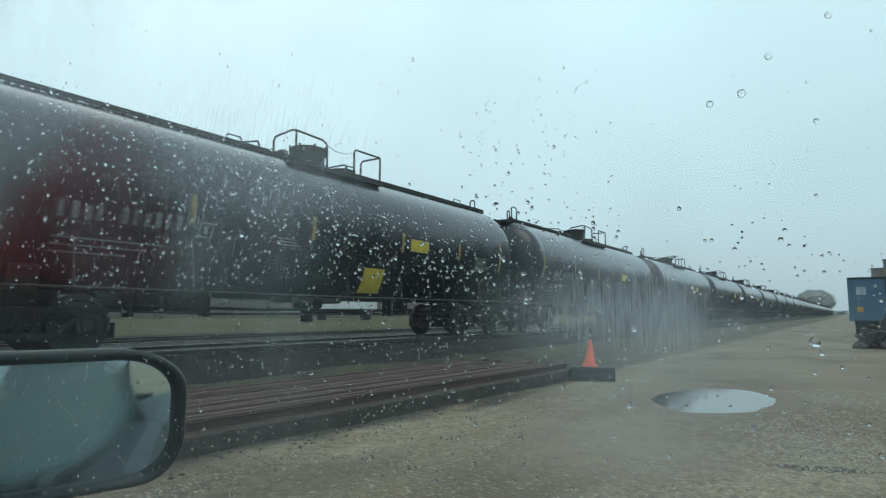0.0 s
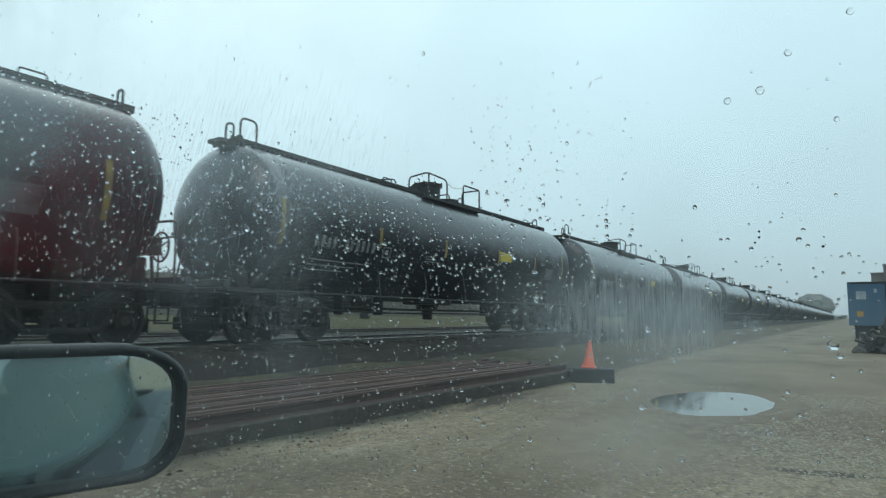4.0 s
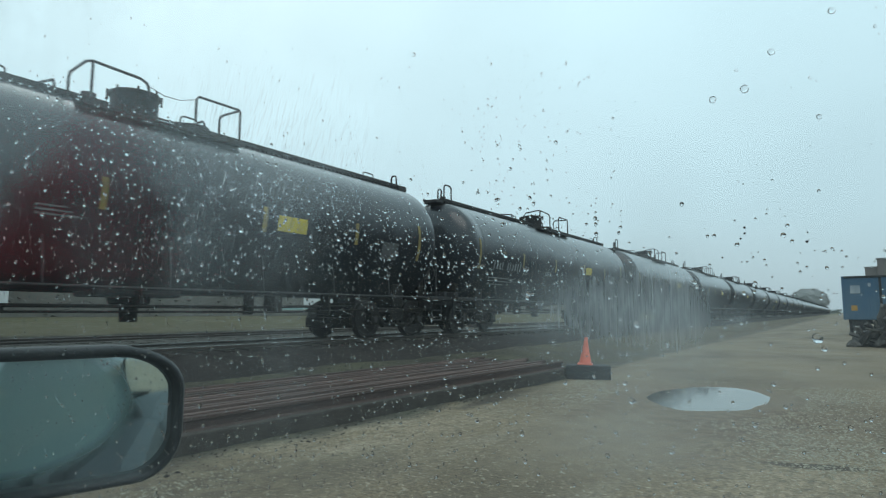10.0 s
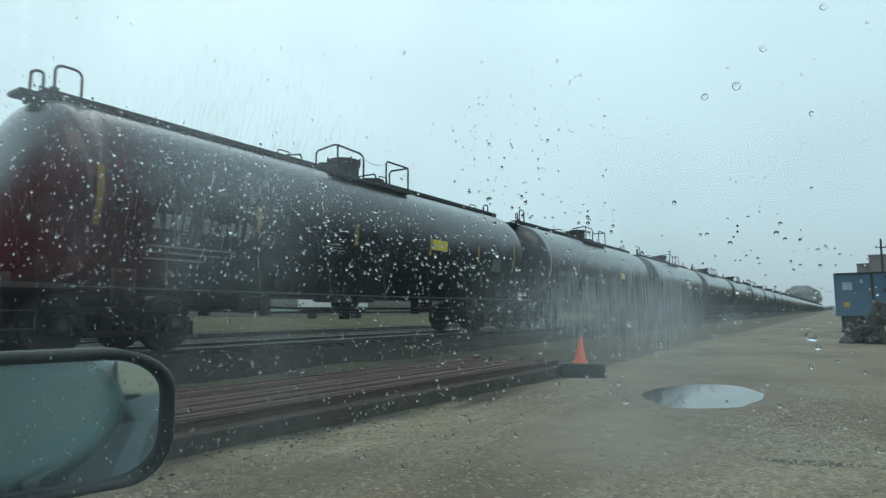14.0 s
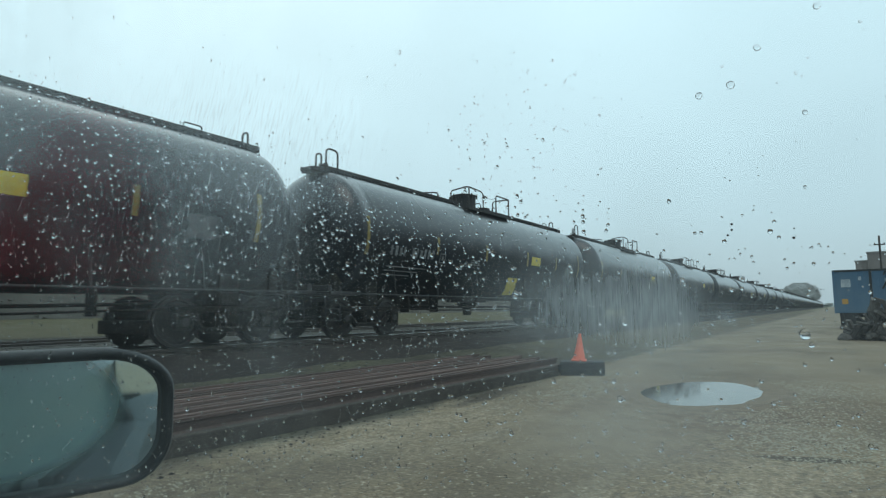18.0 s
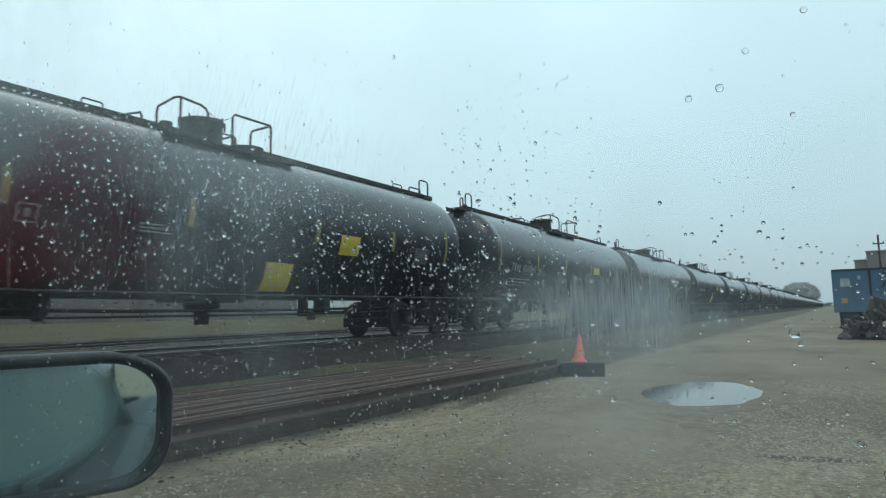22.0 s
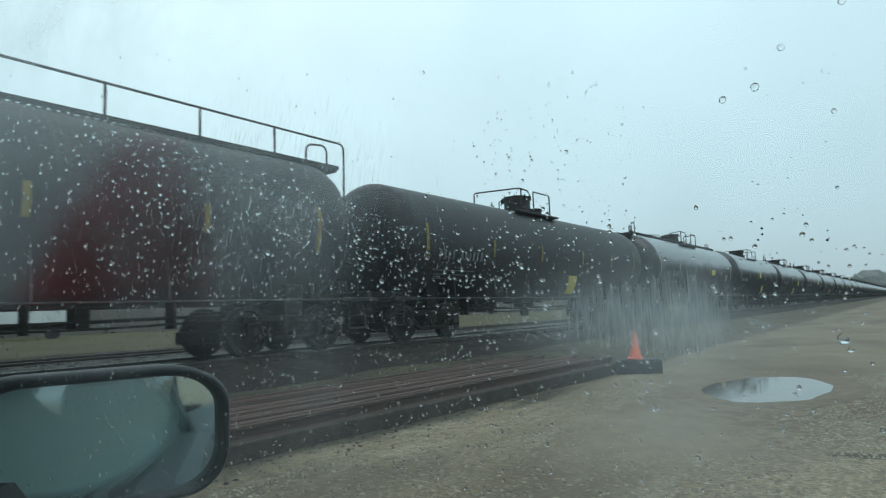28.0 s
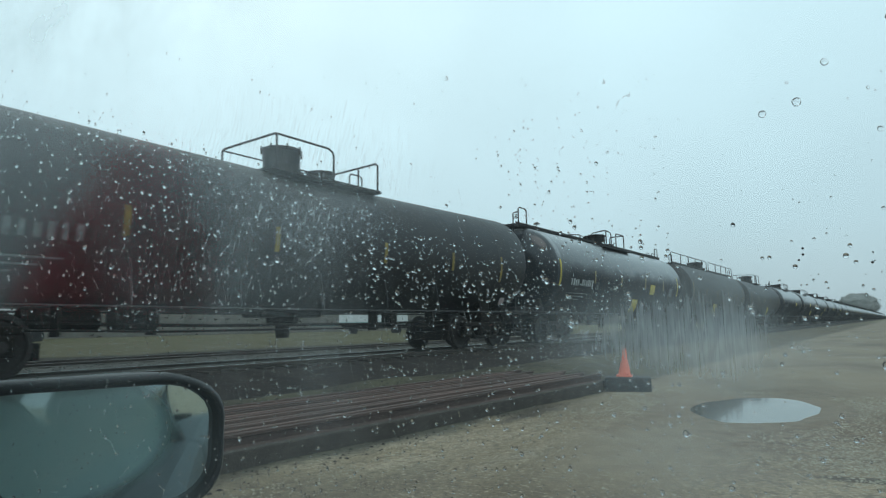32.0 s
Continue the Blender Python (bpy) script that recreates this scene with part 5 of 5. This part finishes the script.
def decal(car, name, mat, spec, label=""):
    key = (name, mat.name, spec)
    if key not in DECALS:
        ob = part(name, patch(*spec), mat, car, label)
        DECALS[key] = ob.data
    else:
        ob = tagged(new(name, DECALS[key]), label)
        ob.parent = car
    return ob


def mark_car(car, k, kind):
    for y in (-6.9, -3.95, -1.2, 1.78, 4.36, 6.75):
        low, high = (1.95, 2.85) if abs(y) > 6 else (2.14, 2.62)
        decal(car, "reflective_bar", YELLOW if k == 18 and abs(y) > 6 else TAPE, (y - 0.05, y + 0.05, low, high))
    if kind == "F":
        decal(car, "small_placard", PLACARD, (7.2, 7.45, 1.3, 1.5, 0.0, 0.006, 3, 0.5), "small pink-white placard near the tank's end")
    number = -6.0 if kind in "ACE" else -6.4
    for i in range(11):
        if i != 4:
            y = number + i * 0.178
            tall = 0.24 if i not in (2, 7) else 0.2
            decal(car, "stencil_bar", FRESH if k == 18 else WHITE, (round(y, 3), round(y + (0.1 if i % 3 else 0.075), 3), 2.0, 2.0 + tall, 0.0, 0.005, 3))
    for i in range(3):
        decal(car, "stencil_line", WHITE, (number, number + 1.7 - 0.3 * i, 1.72 - 0.1 * i, 1.745 - 0.1 * i, 0.0, 0.005, 2))
    if kind == "D":
        decal(car, "yellow_panel", YELLOW, (1.0, 1.6, 1.15, 1.75, 0.0, 0.006, 4, 0.6), "yellow placard low on the tank")
    elif kind == "B":
        decal(car, "yellow_panel", YELLOW, (-0.5, 0.08, 2.3, 2.68), "yellow placard")
        if k % 2 == 0:
            decal(car, "yellow_panel", YELLOW, (1.0, 1.6, 1.15, 1.75, 0.0, 0.006, 4, 0.6), "yellow placard low on the tank")
    elif kind == "C":
        decal(car, "yellow_panel", YELLOW, (-1.55, -0.8, 1.12, 1.72, 0.0, 0.006, 4, 0.6), "yellow placard low on the tank")
    elif k in (13, 18):
        decal(car, "yellow_panel", YELLOW, (2.49, 3.12, 1.93, 2.36), "yellow square placard")
        decal(car, "yellow_panel", YELLOW, (0.62, 1.32, 1.1, 1.66, 0.0, 0.006, 4, 0.6), "yellow placard low on the tank")
    elif k % 3 == 0 or k in (10, 11):
        decal(car, "yellow_panel", YELLOW, (2.1, 2.85, 2.2, 2.5), "wide yellow placard")
        if k in (0, 10, 11):
            decal(car, "yellow_panel", YELLOW, (0.62, 1.34, 1.13, 1.7, 0.0, 0.006, 4, 0.6), "yellow placard low on the tank")
    elif k == 1:
        decal(car, "yellow_panel", YELLOW, (2.15, 2.9, 2.28, 2.56), "wide yellow placard")
    elif k in (8, 2, 14):
        decal(car, "yellow_panel", YELLOW, (1.85, 2.6, 2.3, 2.58), "wide yellow placard")
    elif kind != "F":
        decal(car, "yellow_panel", YELLOW, (1.98, 2.66, 2.22, 2.52), "yellow placard")
    if kind in "AE":
        for y0, y1, z0, z1 in ((-3.8, -3.52, 2.165, 2.19), (-3.8, -3.52, 1.93, 1.955), (-3.8, -3.775, 1.93, 2.19), (-3.545, -3.52, 1.93, 2.19), (-3.7, -3.62, 2.0, 2.12)):
            decal(car, "stencil_frame", WHITE, (y0, y1, z0, z1, 0.0, 0.005, 2))
        for i in range(3):
            decal(car, "stencil_line", WHITE, (-2.08, -1.5 - 0.08 * i, 1.97 + 0.06 * i, 1.995 + 0.06 * i, 0.0, 0.005, 2))
        decal(car, "grey_panel", FADED, (5.3, 5.9, 1.9, 2.3, 0.0, 0.004, 3), "faint grey stencil panel")


train = []
bare = {}
for kind in "ABCDEF":
    bare[kind] = tank_car(kind, pose(0, 0, 0))
places = [PLACES[0] + 16.95 * j for j in range(26, 0, -1)] + PLACES
kinds = "A" * 26 + KINDS
used = set()
for j, (place, kind) in enumerate(zip(places, kinds)):
    if kind in used:
        car = copy_thing(bare[kind + "0"], at(place, 0))
    else:
        used.add(kind)
        bare[kind + "0"] = bare[kind]
        car = bare[kind]
        car.matrix_local = at(place, 0)
    train.append((car, place))
for j, (car, place) in enumerate(train):
    mark_car(car, j - 26, kinds[j])
    if kinds[j] == "F":
        for ob in car.children:
            if ob.data in DECALS.values():
                ob.scale = (SLIM, 1, SLIM)

# ---- the parked car around the camera ----
CAR = pose(0, 0, 0, 0, 0, 103.7)
auto = empty("parked_car", CAR, "silver-grey parked car with a rain-wet side window", "car")
SIDE = 0.32


def panel(name, mat, x0, x1, y0, y1, z0, z1, bevel=0.01, label=""):
    return part(name, box(BM(), x0, x1, y0, y1, z0, z1, bevel), mat, auto, label)


panel("floor_pan", CABIN, -1.15, 0.34, -2.3, 1.6, 0.3, 0.38)
front_door = panel("front_door", CARPAINT, 0.30, 0.49, -0.62, 0.95, 0.42, 1.15, 0.06, "silver-grey front door")
part("door_lining", box(BM(), 0.27, 0.298, -0.6, 0.93, 0.45, 1.17, 0.01), CABIN, front_door)
part("belt_trim", box(BM(), 0.325, 0.345, -0.6, 0.85, 1.155, 1.18), TRIM, front_door, "black window belt seal")
panel("rear_door", CARPAINT, 0.24, 0.5, -1.65, -0.63, 0.42, 1.13, 0.06, "silver-grey rear door")
panel("rear_quarter", CARPAINT, 0.2, 0.56, -2.4, -1.66, 0.45, 1.08, 0.11)
panel("sill", TRIM, 0.28, 0.4, -1.9, 1.0, 0.3, 0.415, 0.02)
part("b_pillar", tube(BM(), [(0.39, -0.6, 1.12), (0.33, -0.54, 1.25), (0.27, -0.5, 1.42), (0.18, -0.5, 2.06)], 0.035, 8), TRIM, auto, "black pillar behind the front door")
part("c_pillar", tube(BM(), [(0.13, -1.5, 1.1), (0.08, -1.55, 1.6), (0.02, -1.6, 2.06)], 0.06, 8), CARPAINT, auto)
part("a_pillar", tube(BM(), [(0.31, 1.15, 1.12), (0.31, 0.98, 1.6), (0.30, 0.80, 2.08)], 0.045, 8), CARPAINT, auto)
panel("roof", CARPAINT, -1.15, 0.36, -2.36, 0.8, 2.06, 2.14, 0.03)
panel("headlining", CABIN, -1.1, 0.29, -2.15, 0.75, 2.02, 2.055)
panel("far_side_lower", CARPAINT, -1.22, -1.12, -2.4, 1.0, 0.42, 1.16, 0.03)
panel("far_side_upper", CABIN, -1.18, -1.12, -2.2, 1.34, 1.16, 2.06)
panel("tailgate", CABIN, -1.15, 0.3, -2.42, -2.3, 0.42, 1.1, 0.02)
panel("rear_screen", CABIN, -0.95, 0.04, -2.42, -2.3, 1.1, 2.06, 0.02)
part("rear_upper_quarter", box(BM(), -0.03, 0.0, -0.86, 0, 1.08, 2.06), CARPAINT, auto, m=pose(0.13, -1.5, 0, 0, 0, -6))
panel("dashboard", CABIN, -1.1, 0.26, 0.78, 1.3, 0.7, 1.495, 0.05)
panel("seat_backrest", CABIN, -0.3, 0.22, -0.62, -0.42, 0.5, 1.25, 0.05)
panel("seat_cushion", CABIN, -0.3, 0.22, -0.45, 0.15, 0.38, 0.72, 0.05)
rg = BM()
rg.faces.new([rg.verts.new(v) for v in ((0.36, -0.63, 1.16), (0.13, -1.5, 1.16), (0.03, -1.58, 2.05), (0.19, -0.53, 2.05))])
part("rear_side_window", rg, GLASS, auto)
wind = BM()
q = [wind.verts.new(v) for v in ((-1.1, 1.32, 1.4), (0.28, 1.32, 1.4), (0.26, 0.8, 2.06), (-1.08, 0.8, 2.06))]
wind.faces.new(q)
ws = part("windscreen", wind, WETSCREEN, auto, "rain-streaked windscreen")
ws.visible_shadow = False

# front side window with the rain on it
pane_bm = BM()
pq = [pane_bm.verts.new(v) for v in ((0, -0.49, -0.29), (0, 0.93, -0.29), (0, 0.93, 0.12), (0, 0.78, 0.61), (0, -0.49, 0.61))]
pane_bm.faces.new(pq)
window = part("side_window", pane_bm, PANE, auto, "clear side window misted and beaded with rain", m=pose(SIDE, 0, 1.45))
window.visible_shadow = False


def drop_cap(lists, c, ry, rz, wet, sag, seg=12, rings=4, rng=None):
    """A bead of water: a cap that meets the glass at the angle wet, fuller towards its foot."""
    vs, fs = lists
    i0 = len(vs)
    r = (ry + rz) / 2
    wob = [1 + (rng.uniform(-0.1, 0.1) if rng else 0) for _ in range(seg)]
    for k in range(rings + 1):
        a1 = wet * (1 - k / rings)
        rr, hh = math.sin(a1) / math.sin(wet), r * (math.cos(a1) - math.cos(wet)) / math.sin(wet)
        low = sag * rz * 0.4 * (1 - rr)
        if k == rings:
            vs.append((c[0] + hh, c[1], c[2] - low))
            break
        for j in range(seg):
            a = 2 * math.pi * j / seg
            w = (1 + (wob[j] - 1) * rr) * rr
            vs.append((c[0] + hh, c[1] + ry * w * math.cos(a), c[2] + rz * w * math.sin(a) - low))
    top = len(vs) - 1
    for k in range(rings - 1):
        for j in range(seg):
            a, b = i0 + k * seg + j, i0 + k * seg + (j + 1) % seg
            fs.append((a, b, b + seg, a + seg))
    for j in range(seg):
        fs.append((i0 + (rings - 1) * seg + j, i0 + (rings - 1) * seg + (j + 1) % seg, top))
    # the flat back, with rim points of its own so that it stays flat
    i1 = len(vs)
    vs += [vs[i0 + j] for j in range(seg)]
    fs.append(tuple(i1 + j for j in range(seg))[::-1])


def drop_mesh(seed):
    rng = random.Random(seed)
    vs, fs = [], []
    drop_cap((vs, fs), (0, 0, 0), 1.0, 1.15, radians((60, 64, 68, 72)[seed % 4]), 0.5, 16, 5, rng)
    me = bpy.data.meshes.new("water_drop")
    me.from_pydata(vs, [], fs)
    me.materials.append(DROP)
    me.shade_smooth()
    return me


DROPS = [drop_mesh(s) for s in range(8)]


def water_drop(y, z, size, tilt=0.0, k=0):
    ob = new("water_drop", DROPS[k % 8])
    ob.parent = window
    ob.location, ob.rotation_euler, ob.scale = (0.0008, y, z), (tilt, 0, 0), (size, size, size)
    ob.visible_shadow = False
    return ob


# the large beads that stand apart
BIG = ((-0.0413, 0.1102, 2.3), (-0.0267, 0.1065, 2.0), (-0.0540, 0.1275, 1.9), (-0.0805, 0.144, 2.0), (-0.0725, 0.0925, 1.4),
       (-0.0345, 0.0327, 1.8), (-0.0245, 0.0375, 1.5), (-0.0545, 0.0365, 2.1), (-0.0565, 0.041, 1.6), (-0.058, 0.0335, 1.5),
       (-0.066, -0.0117, 2.7), (-0.0685, -0.0165, 1.5), (-0.034, 0.0445, 1.0), (-0.043, 0.045, 1.1), (-0.048, 0.047, 0.9))
rng = random.Random(77)
for i, (y, z, s) in enumerate(BIG):
    water_drop(y, z, s * (0.00058 if 0.03 < z < 0.05 else 0.00085), rng.uniform(-0.3, 0.3), 4 * (i % 2))


def bead_place(rng):
    """Where a bead sits on the glass: thick to the front of the window, thinner to the rear."""
    a = rng.uniform(-0.36, 1.09)
    y = SIDE * math.tan(a)
    reach = SIDE / math.cos(a)
    z = reach * math.tan(rng.uniform(-0.27, 0.43))
    keep = 1.0 if y > 0.1 else (0.06 if z > 0.03 else 0.18 if z < -0.01 else 0.3) + 7 * max(0, y)
    if y > 0.1 and z > 0.42 * y:
        keep *= 0.13
    if y > 0.04 and z < 0.02:
        keep *= 0.72
    return (y, z, reach) if rng.random() < keep else bead_place(rng)


for k in range(480):
    y, z, reach = bead_place(rng)
    s = min(1.8, rng.lognormvariate(-0.14, 0.36)) * 0.00096 * (0.45 + 0.55 * reach / 0.45)
    s *= 0.72 if y < 0.04 and z > 0.02 else 1.0
    drop = water_drop(y, z, s * (0.7 if z > 0.055 + max(0.0, 0.3 * (y - 0.04)) else 0.8 if (z < 0.02 and y > 0.04) else 1.0), rng.uniform(-0.7, 0.1), k)
    drop.scale.z *= rng.uniform(0.9, 1.2)
vs, fs = [], []
for k in range(4200):
    y, z, reach = bead_place(rng)
    s = 0.00046 * min(2.4, rng.lognormvariate(0.0, 0.45)) * (0.45 + 0.55 * reach / 0.45)
    high = z > 0.055 + max(0.0, 0.3 * (y - 0.04))
    s *= 0.98 if z < 0.02 and y > 0.04 else 0.84 if high else 1.16
    drop_cap((vs, fs), (0.0008, y, z), s, s * rng.uniform(0.95, 1.22), radians(rng.uniform(58, 72) if high else rng.uniform(70, 88)), 0.4, 9, 3, rng)
# thin broken threads of water, upright or leaning with the wind
for k in range(1500):
    y, z, reach = bead_place(rng)
    if y < 0.035 or z > 0.09 + 0.3 * y or z < -0.01:
        continue
    s = 0.00016 * rng.uniform(0.7, 1.5) * (0.45 + 0.55 * reach / 0.45)
    drop_cap((vs, fs), (0.0008, y, z), s, s * rng.uniform(3.0, 8.0), radians(48), 0.2, 6, 2, rng)
# fine slanting trails of spray near the front of the window
for k in range(80):
    y, z = rng.uniform(0.12, 0.5), rng.uniform(-0.03, 0.12)
    for i in range(rng.randint(5, 14)):
        f = i * rng.uniform(0.0022, 0.0034)
        s = 0.00026 * rng.uniform(0.6, 1.4)
        drop_cap((vs, fs), (0.0008, y - f * 0.25, z - f), s, s * 2.2, radians(50), 0.3, 7, 2, rng)
me = bpy.data.meshes.new("fine_spray")
me.from_pydata(vs, [], fs)
me.materials.append(DROP)
me.shade_smooth()
spray = tagged(new("fine_spray", me), "fine beads of rain", kind="stuff")
spray.parent = window
spray.visible_shadow = False

for y, z, n_ in ((-0.0645, 0.0351, 4), (-0.0372, 0.0385, 3)):
    bm = BM()
    for k in range(n_):
        r_ = bmesh.ops.create_icosphere(bm, subdivisions=1, radius=0.00055 * rng.uniform(0.5, 1.4))
        bmesh.ops.translate(bm, vec=(0.001, y + rng.uniform(-0.0016, 0.0016), z + rng.uniform(-0.003, 0.003)), verts=r_["verts"])
    part("dirt_speck", bm, TRIM, window, "dark speck of dirt").visible_shadow = False

# door mirror
M_C, M_N = Vector((0.440, 0.558, 1.3357)), Vector((-0.466, -0.8846, -0.01)).normalized()
ax = Vector((0, 0, 1)).cross(M_N).normalized()
M_M = Matrix((ax, M_N.cross(ax), M_N)).transposed().to_4x4()
M_M.translation = M_C


def rounded(w0, w1, h0, h1, r, n=7, wide=1.35):
    pts = []
    for cx, cy, a0 in ((w1 - r * wide, h1 - r, 0), (w0 + r, h1 - r * 0.8, 90), (w0 + r, h0 + r, 180), (w1 - r, h0 + r, 270)):
        for k in range(n + 1):
            a = radians(a0 + 90 * k / n)
            pts.append((cx + r * (wide if a0 == 0 else 1) * math.cos(a), cy + r * (0.8 if a0 == 90 else 1) * math.sin(a)))
    return pts


def skin(bm, loops, cap0=False, cap1=False):
    rows = [[bm.verts.new(p) for p in lp] for lp in loops]
    for a, b in zip(rows, rows[1:]):
        for k in range(len(a)):
            bm.faces.new((a[k], a[(k + 1) % len(a)], b[(k + 1) % len(b)], b[k]))
    if cap0:
        bm.faces.new(rows[0][::-1])
    if cap1:
        bm.faces.new(rows[-1])
    bmesh.ops.recalc_face_normals(bm, faces=bm.faces)
    return bm


outer = rounded(-0.135, 0.113, -0.064, 0.079, 0.048, wide=1.5)
inner = rounded(-0.124, 0.1055, -0.056, 0.0675, 0.041, wide=1.5)
hb = BM()
skin(hb, [[(x * 0.97, y * 0.97, -0.02) for x, y in inner], [(x, y, 0.004) for x, y in inner], [(x * 0.5 + u * 0.5, y * 0.5 + v * 0.5, 0.010) for (x, y), (u, v) in zip(inner, outer)],
          [(x, y, 0.004) for x, y in outer], [(x, y, -0.03) for x, y in outer], [(x * 0.9, y * 0.88, -0.075) for x, y in outer], [(x * 0.6, y * 0.55, -0.105) for x, y in outer]], False, True)
house = part("mirror_housing", hb, TRIM, auto, "black door mirror housing", m=M_M, smooth=True)
gb = BM()
loops = []
for f in (0.985, 0.8, 0.6, 0.4, 0.2, 0.05):
    loops.append([(x * f, y * f, -0.004 - (x * x + y * y) * f * f / 2.6) for x, y in inner])
skin(gb, loops, False, True)
bmesh.ops.recalc_face_normals(gb, faces=gb.faces)
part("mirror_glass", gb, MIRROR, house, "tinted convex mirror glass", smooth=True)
part("mirror_arm", box(BM(), 0.32, 0.46, 0.6, 0.7, 1.24, 1.32, 0.02), TRIM, auto)

# the rest of the parked car's body
nose = []
for y, low, high, tuck in ((1.22, 0.42, 1.3, 0.0), (1.75, 0.4, 1.24, 0.0), (2.2, 0.4, 1.1, 0.05), (2.42, 0.44, 0.9, 0.14)):
    nose.append([(x, y, z) for x, z in rounded(-1.2 + tuck, 0.43 - tuck, low, high, 0.14, 5, 1.0)])
part("bonnet", skin(BM(), nose, True, True), CARPAINT, auto, "sloping silver-grey bonnet and front wings", smooth=True)
panel("front_bumper", TRIM, -1.12, 0.36, 2.36, 2.5, 0.36, 0.6, 0.05)
panel("rear_bumper", TRIM, -1.14, 0.36, -2.54, -2.42, 0.38, 0.66, 0.05)
for x in (-1.02, 0.26):
    panel("headlamp", PALE, x - 0.12, x + 0.12, 2.3, 2.41, 0.72, 0.86, 0.04)
    panel("tail_lamp", REDCLOTH, x - 0.08, x + 0.08, -2.45, -2.4, 0.8, 1.05, 0.03)
for x in (-1.12, 0.33):
    for y in (-1.55, 1.6):
        s = 1 if x > 0 else -1
        tyre = part("wheel", lathe(BM(), [(-0.1, 0.2), (-0.1, 0.29), (-0.08, 0.32), (0.08, 0.32), (0.1, 0.29), (0.1, 0.2), (0.06, 0.19), (-0.06, 0.19), (-0.1, 0.2)], 28, "X"), RUBBER, auto, "black tyre",
                    m=pose(x + s * 0.03, y, 0.315))
        part("rim", lathe(BM(), [(s * 0.02, 0.0), (s * 0.05, 0.05), (s * 0.04, 0.12), (s * 0.085, 0.195), (s * 0.05, 0.2), (-s * 0.02, 0.2), (-s * 0.02, 0.0)], 24, "X"), WHEEL, tyre)

# red cloth shape added on the dashboard only to give the side window its red reflection
bag = empty("red_bag", CAR @ pose(-0.15, 1.025, 1.495, 0, 0, 37.1), "red woven cloth shape added on the dashboard for the red reflection", "bag")
bb = BM()
grid = []
for j in range(11):
    v = j / 10
    row = []
    for i in range(28):
        a = 2 * math.pi * i / 28
        c, d = math.cos(a), math.sin(a)
        # its ends lean in towards the top
        u = -0.21 + 0.09 * v + (0.36 - 0.25 * v ** 1.2) * (0.5 + 0.5 * (abs(c) ** 0.6) * (1 if c > 0 else -1))
        w = (0.055 - 0.03 * v) * (abs(d) ** 0.7) * (1 if d > 0 else -1)
        row.append(bb.verts.new((u + 0.012 * noise.noise((u * 14, v * 5, 3)), w + 0.012 * noise.noise((u * 12, v * 6, 8)), 0.33 * v)))
    grid.append(row)
for a, b in zip(grid, grid[1:]):
    for k in range(28):
        bb.faces.new((a[k], a[(k + 1) % 28], b[(k + 1) % 28], b[k]))
bb.faces.new(grid[0][::-1])
bb.faces.new(grid[-1])
bmesh.ops.recalc_face_normals(bb, faces=bb.faces)
part("bag_body", bb, REDCLOTH, bag, smooth=True)
# pale tube added for the dashboard's lit edge in the reflection
part("hem", tube(BM(), [(-0.23, -0.052, 0.004), (-0.05, -0.07, 0.004), (0.08, -0.068, 0.004), (0.16, -0.05, 0.004)], 0.004), GREYPAINT, bag, "pale tube standing in for the dashboard's lit edge")
part("strap", tube(BM(), [(-0.18, -0.043, 0.222), (-0.06, -0.052, 0.172), (0.06, -0.06, 0.124)], 0.003), PALE, bag, "thin pale strap")


# ---- what moves ----


def motions():
    """The train rolls away along the track, its wheels turning."""
    times = [0.5 * k for k in range(65)]
    fine = [k / 15 for k in range(481)]
    for car, place in train:
        walk(car, [(t, at(place, t)) for t in times])
    for j, (car, place) in enumerate(train):
        if j < 20:
            continue
        for t_ob in car.children:
            if not t_ob.name.startswith("truck"):
                continue
            for w_ob in t_ob.children:
                if w_ob.name.startswith("wheelset"):
                    y = w_ob.location.y
                    walk(w_ob, [(t, pose(0, y, 0.46, -math.degrees(run(t) / 0.455), 0, 0)) for t in fine])


motions()
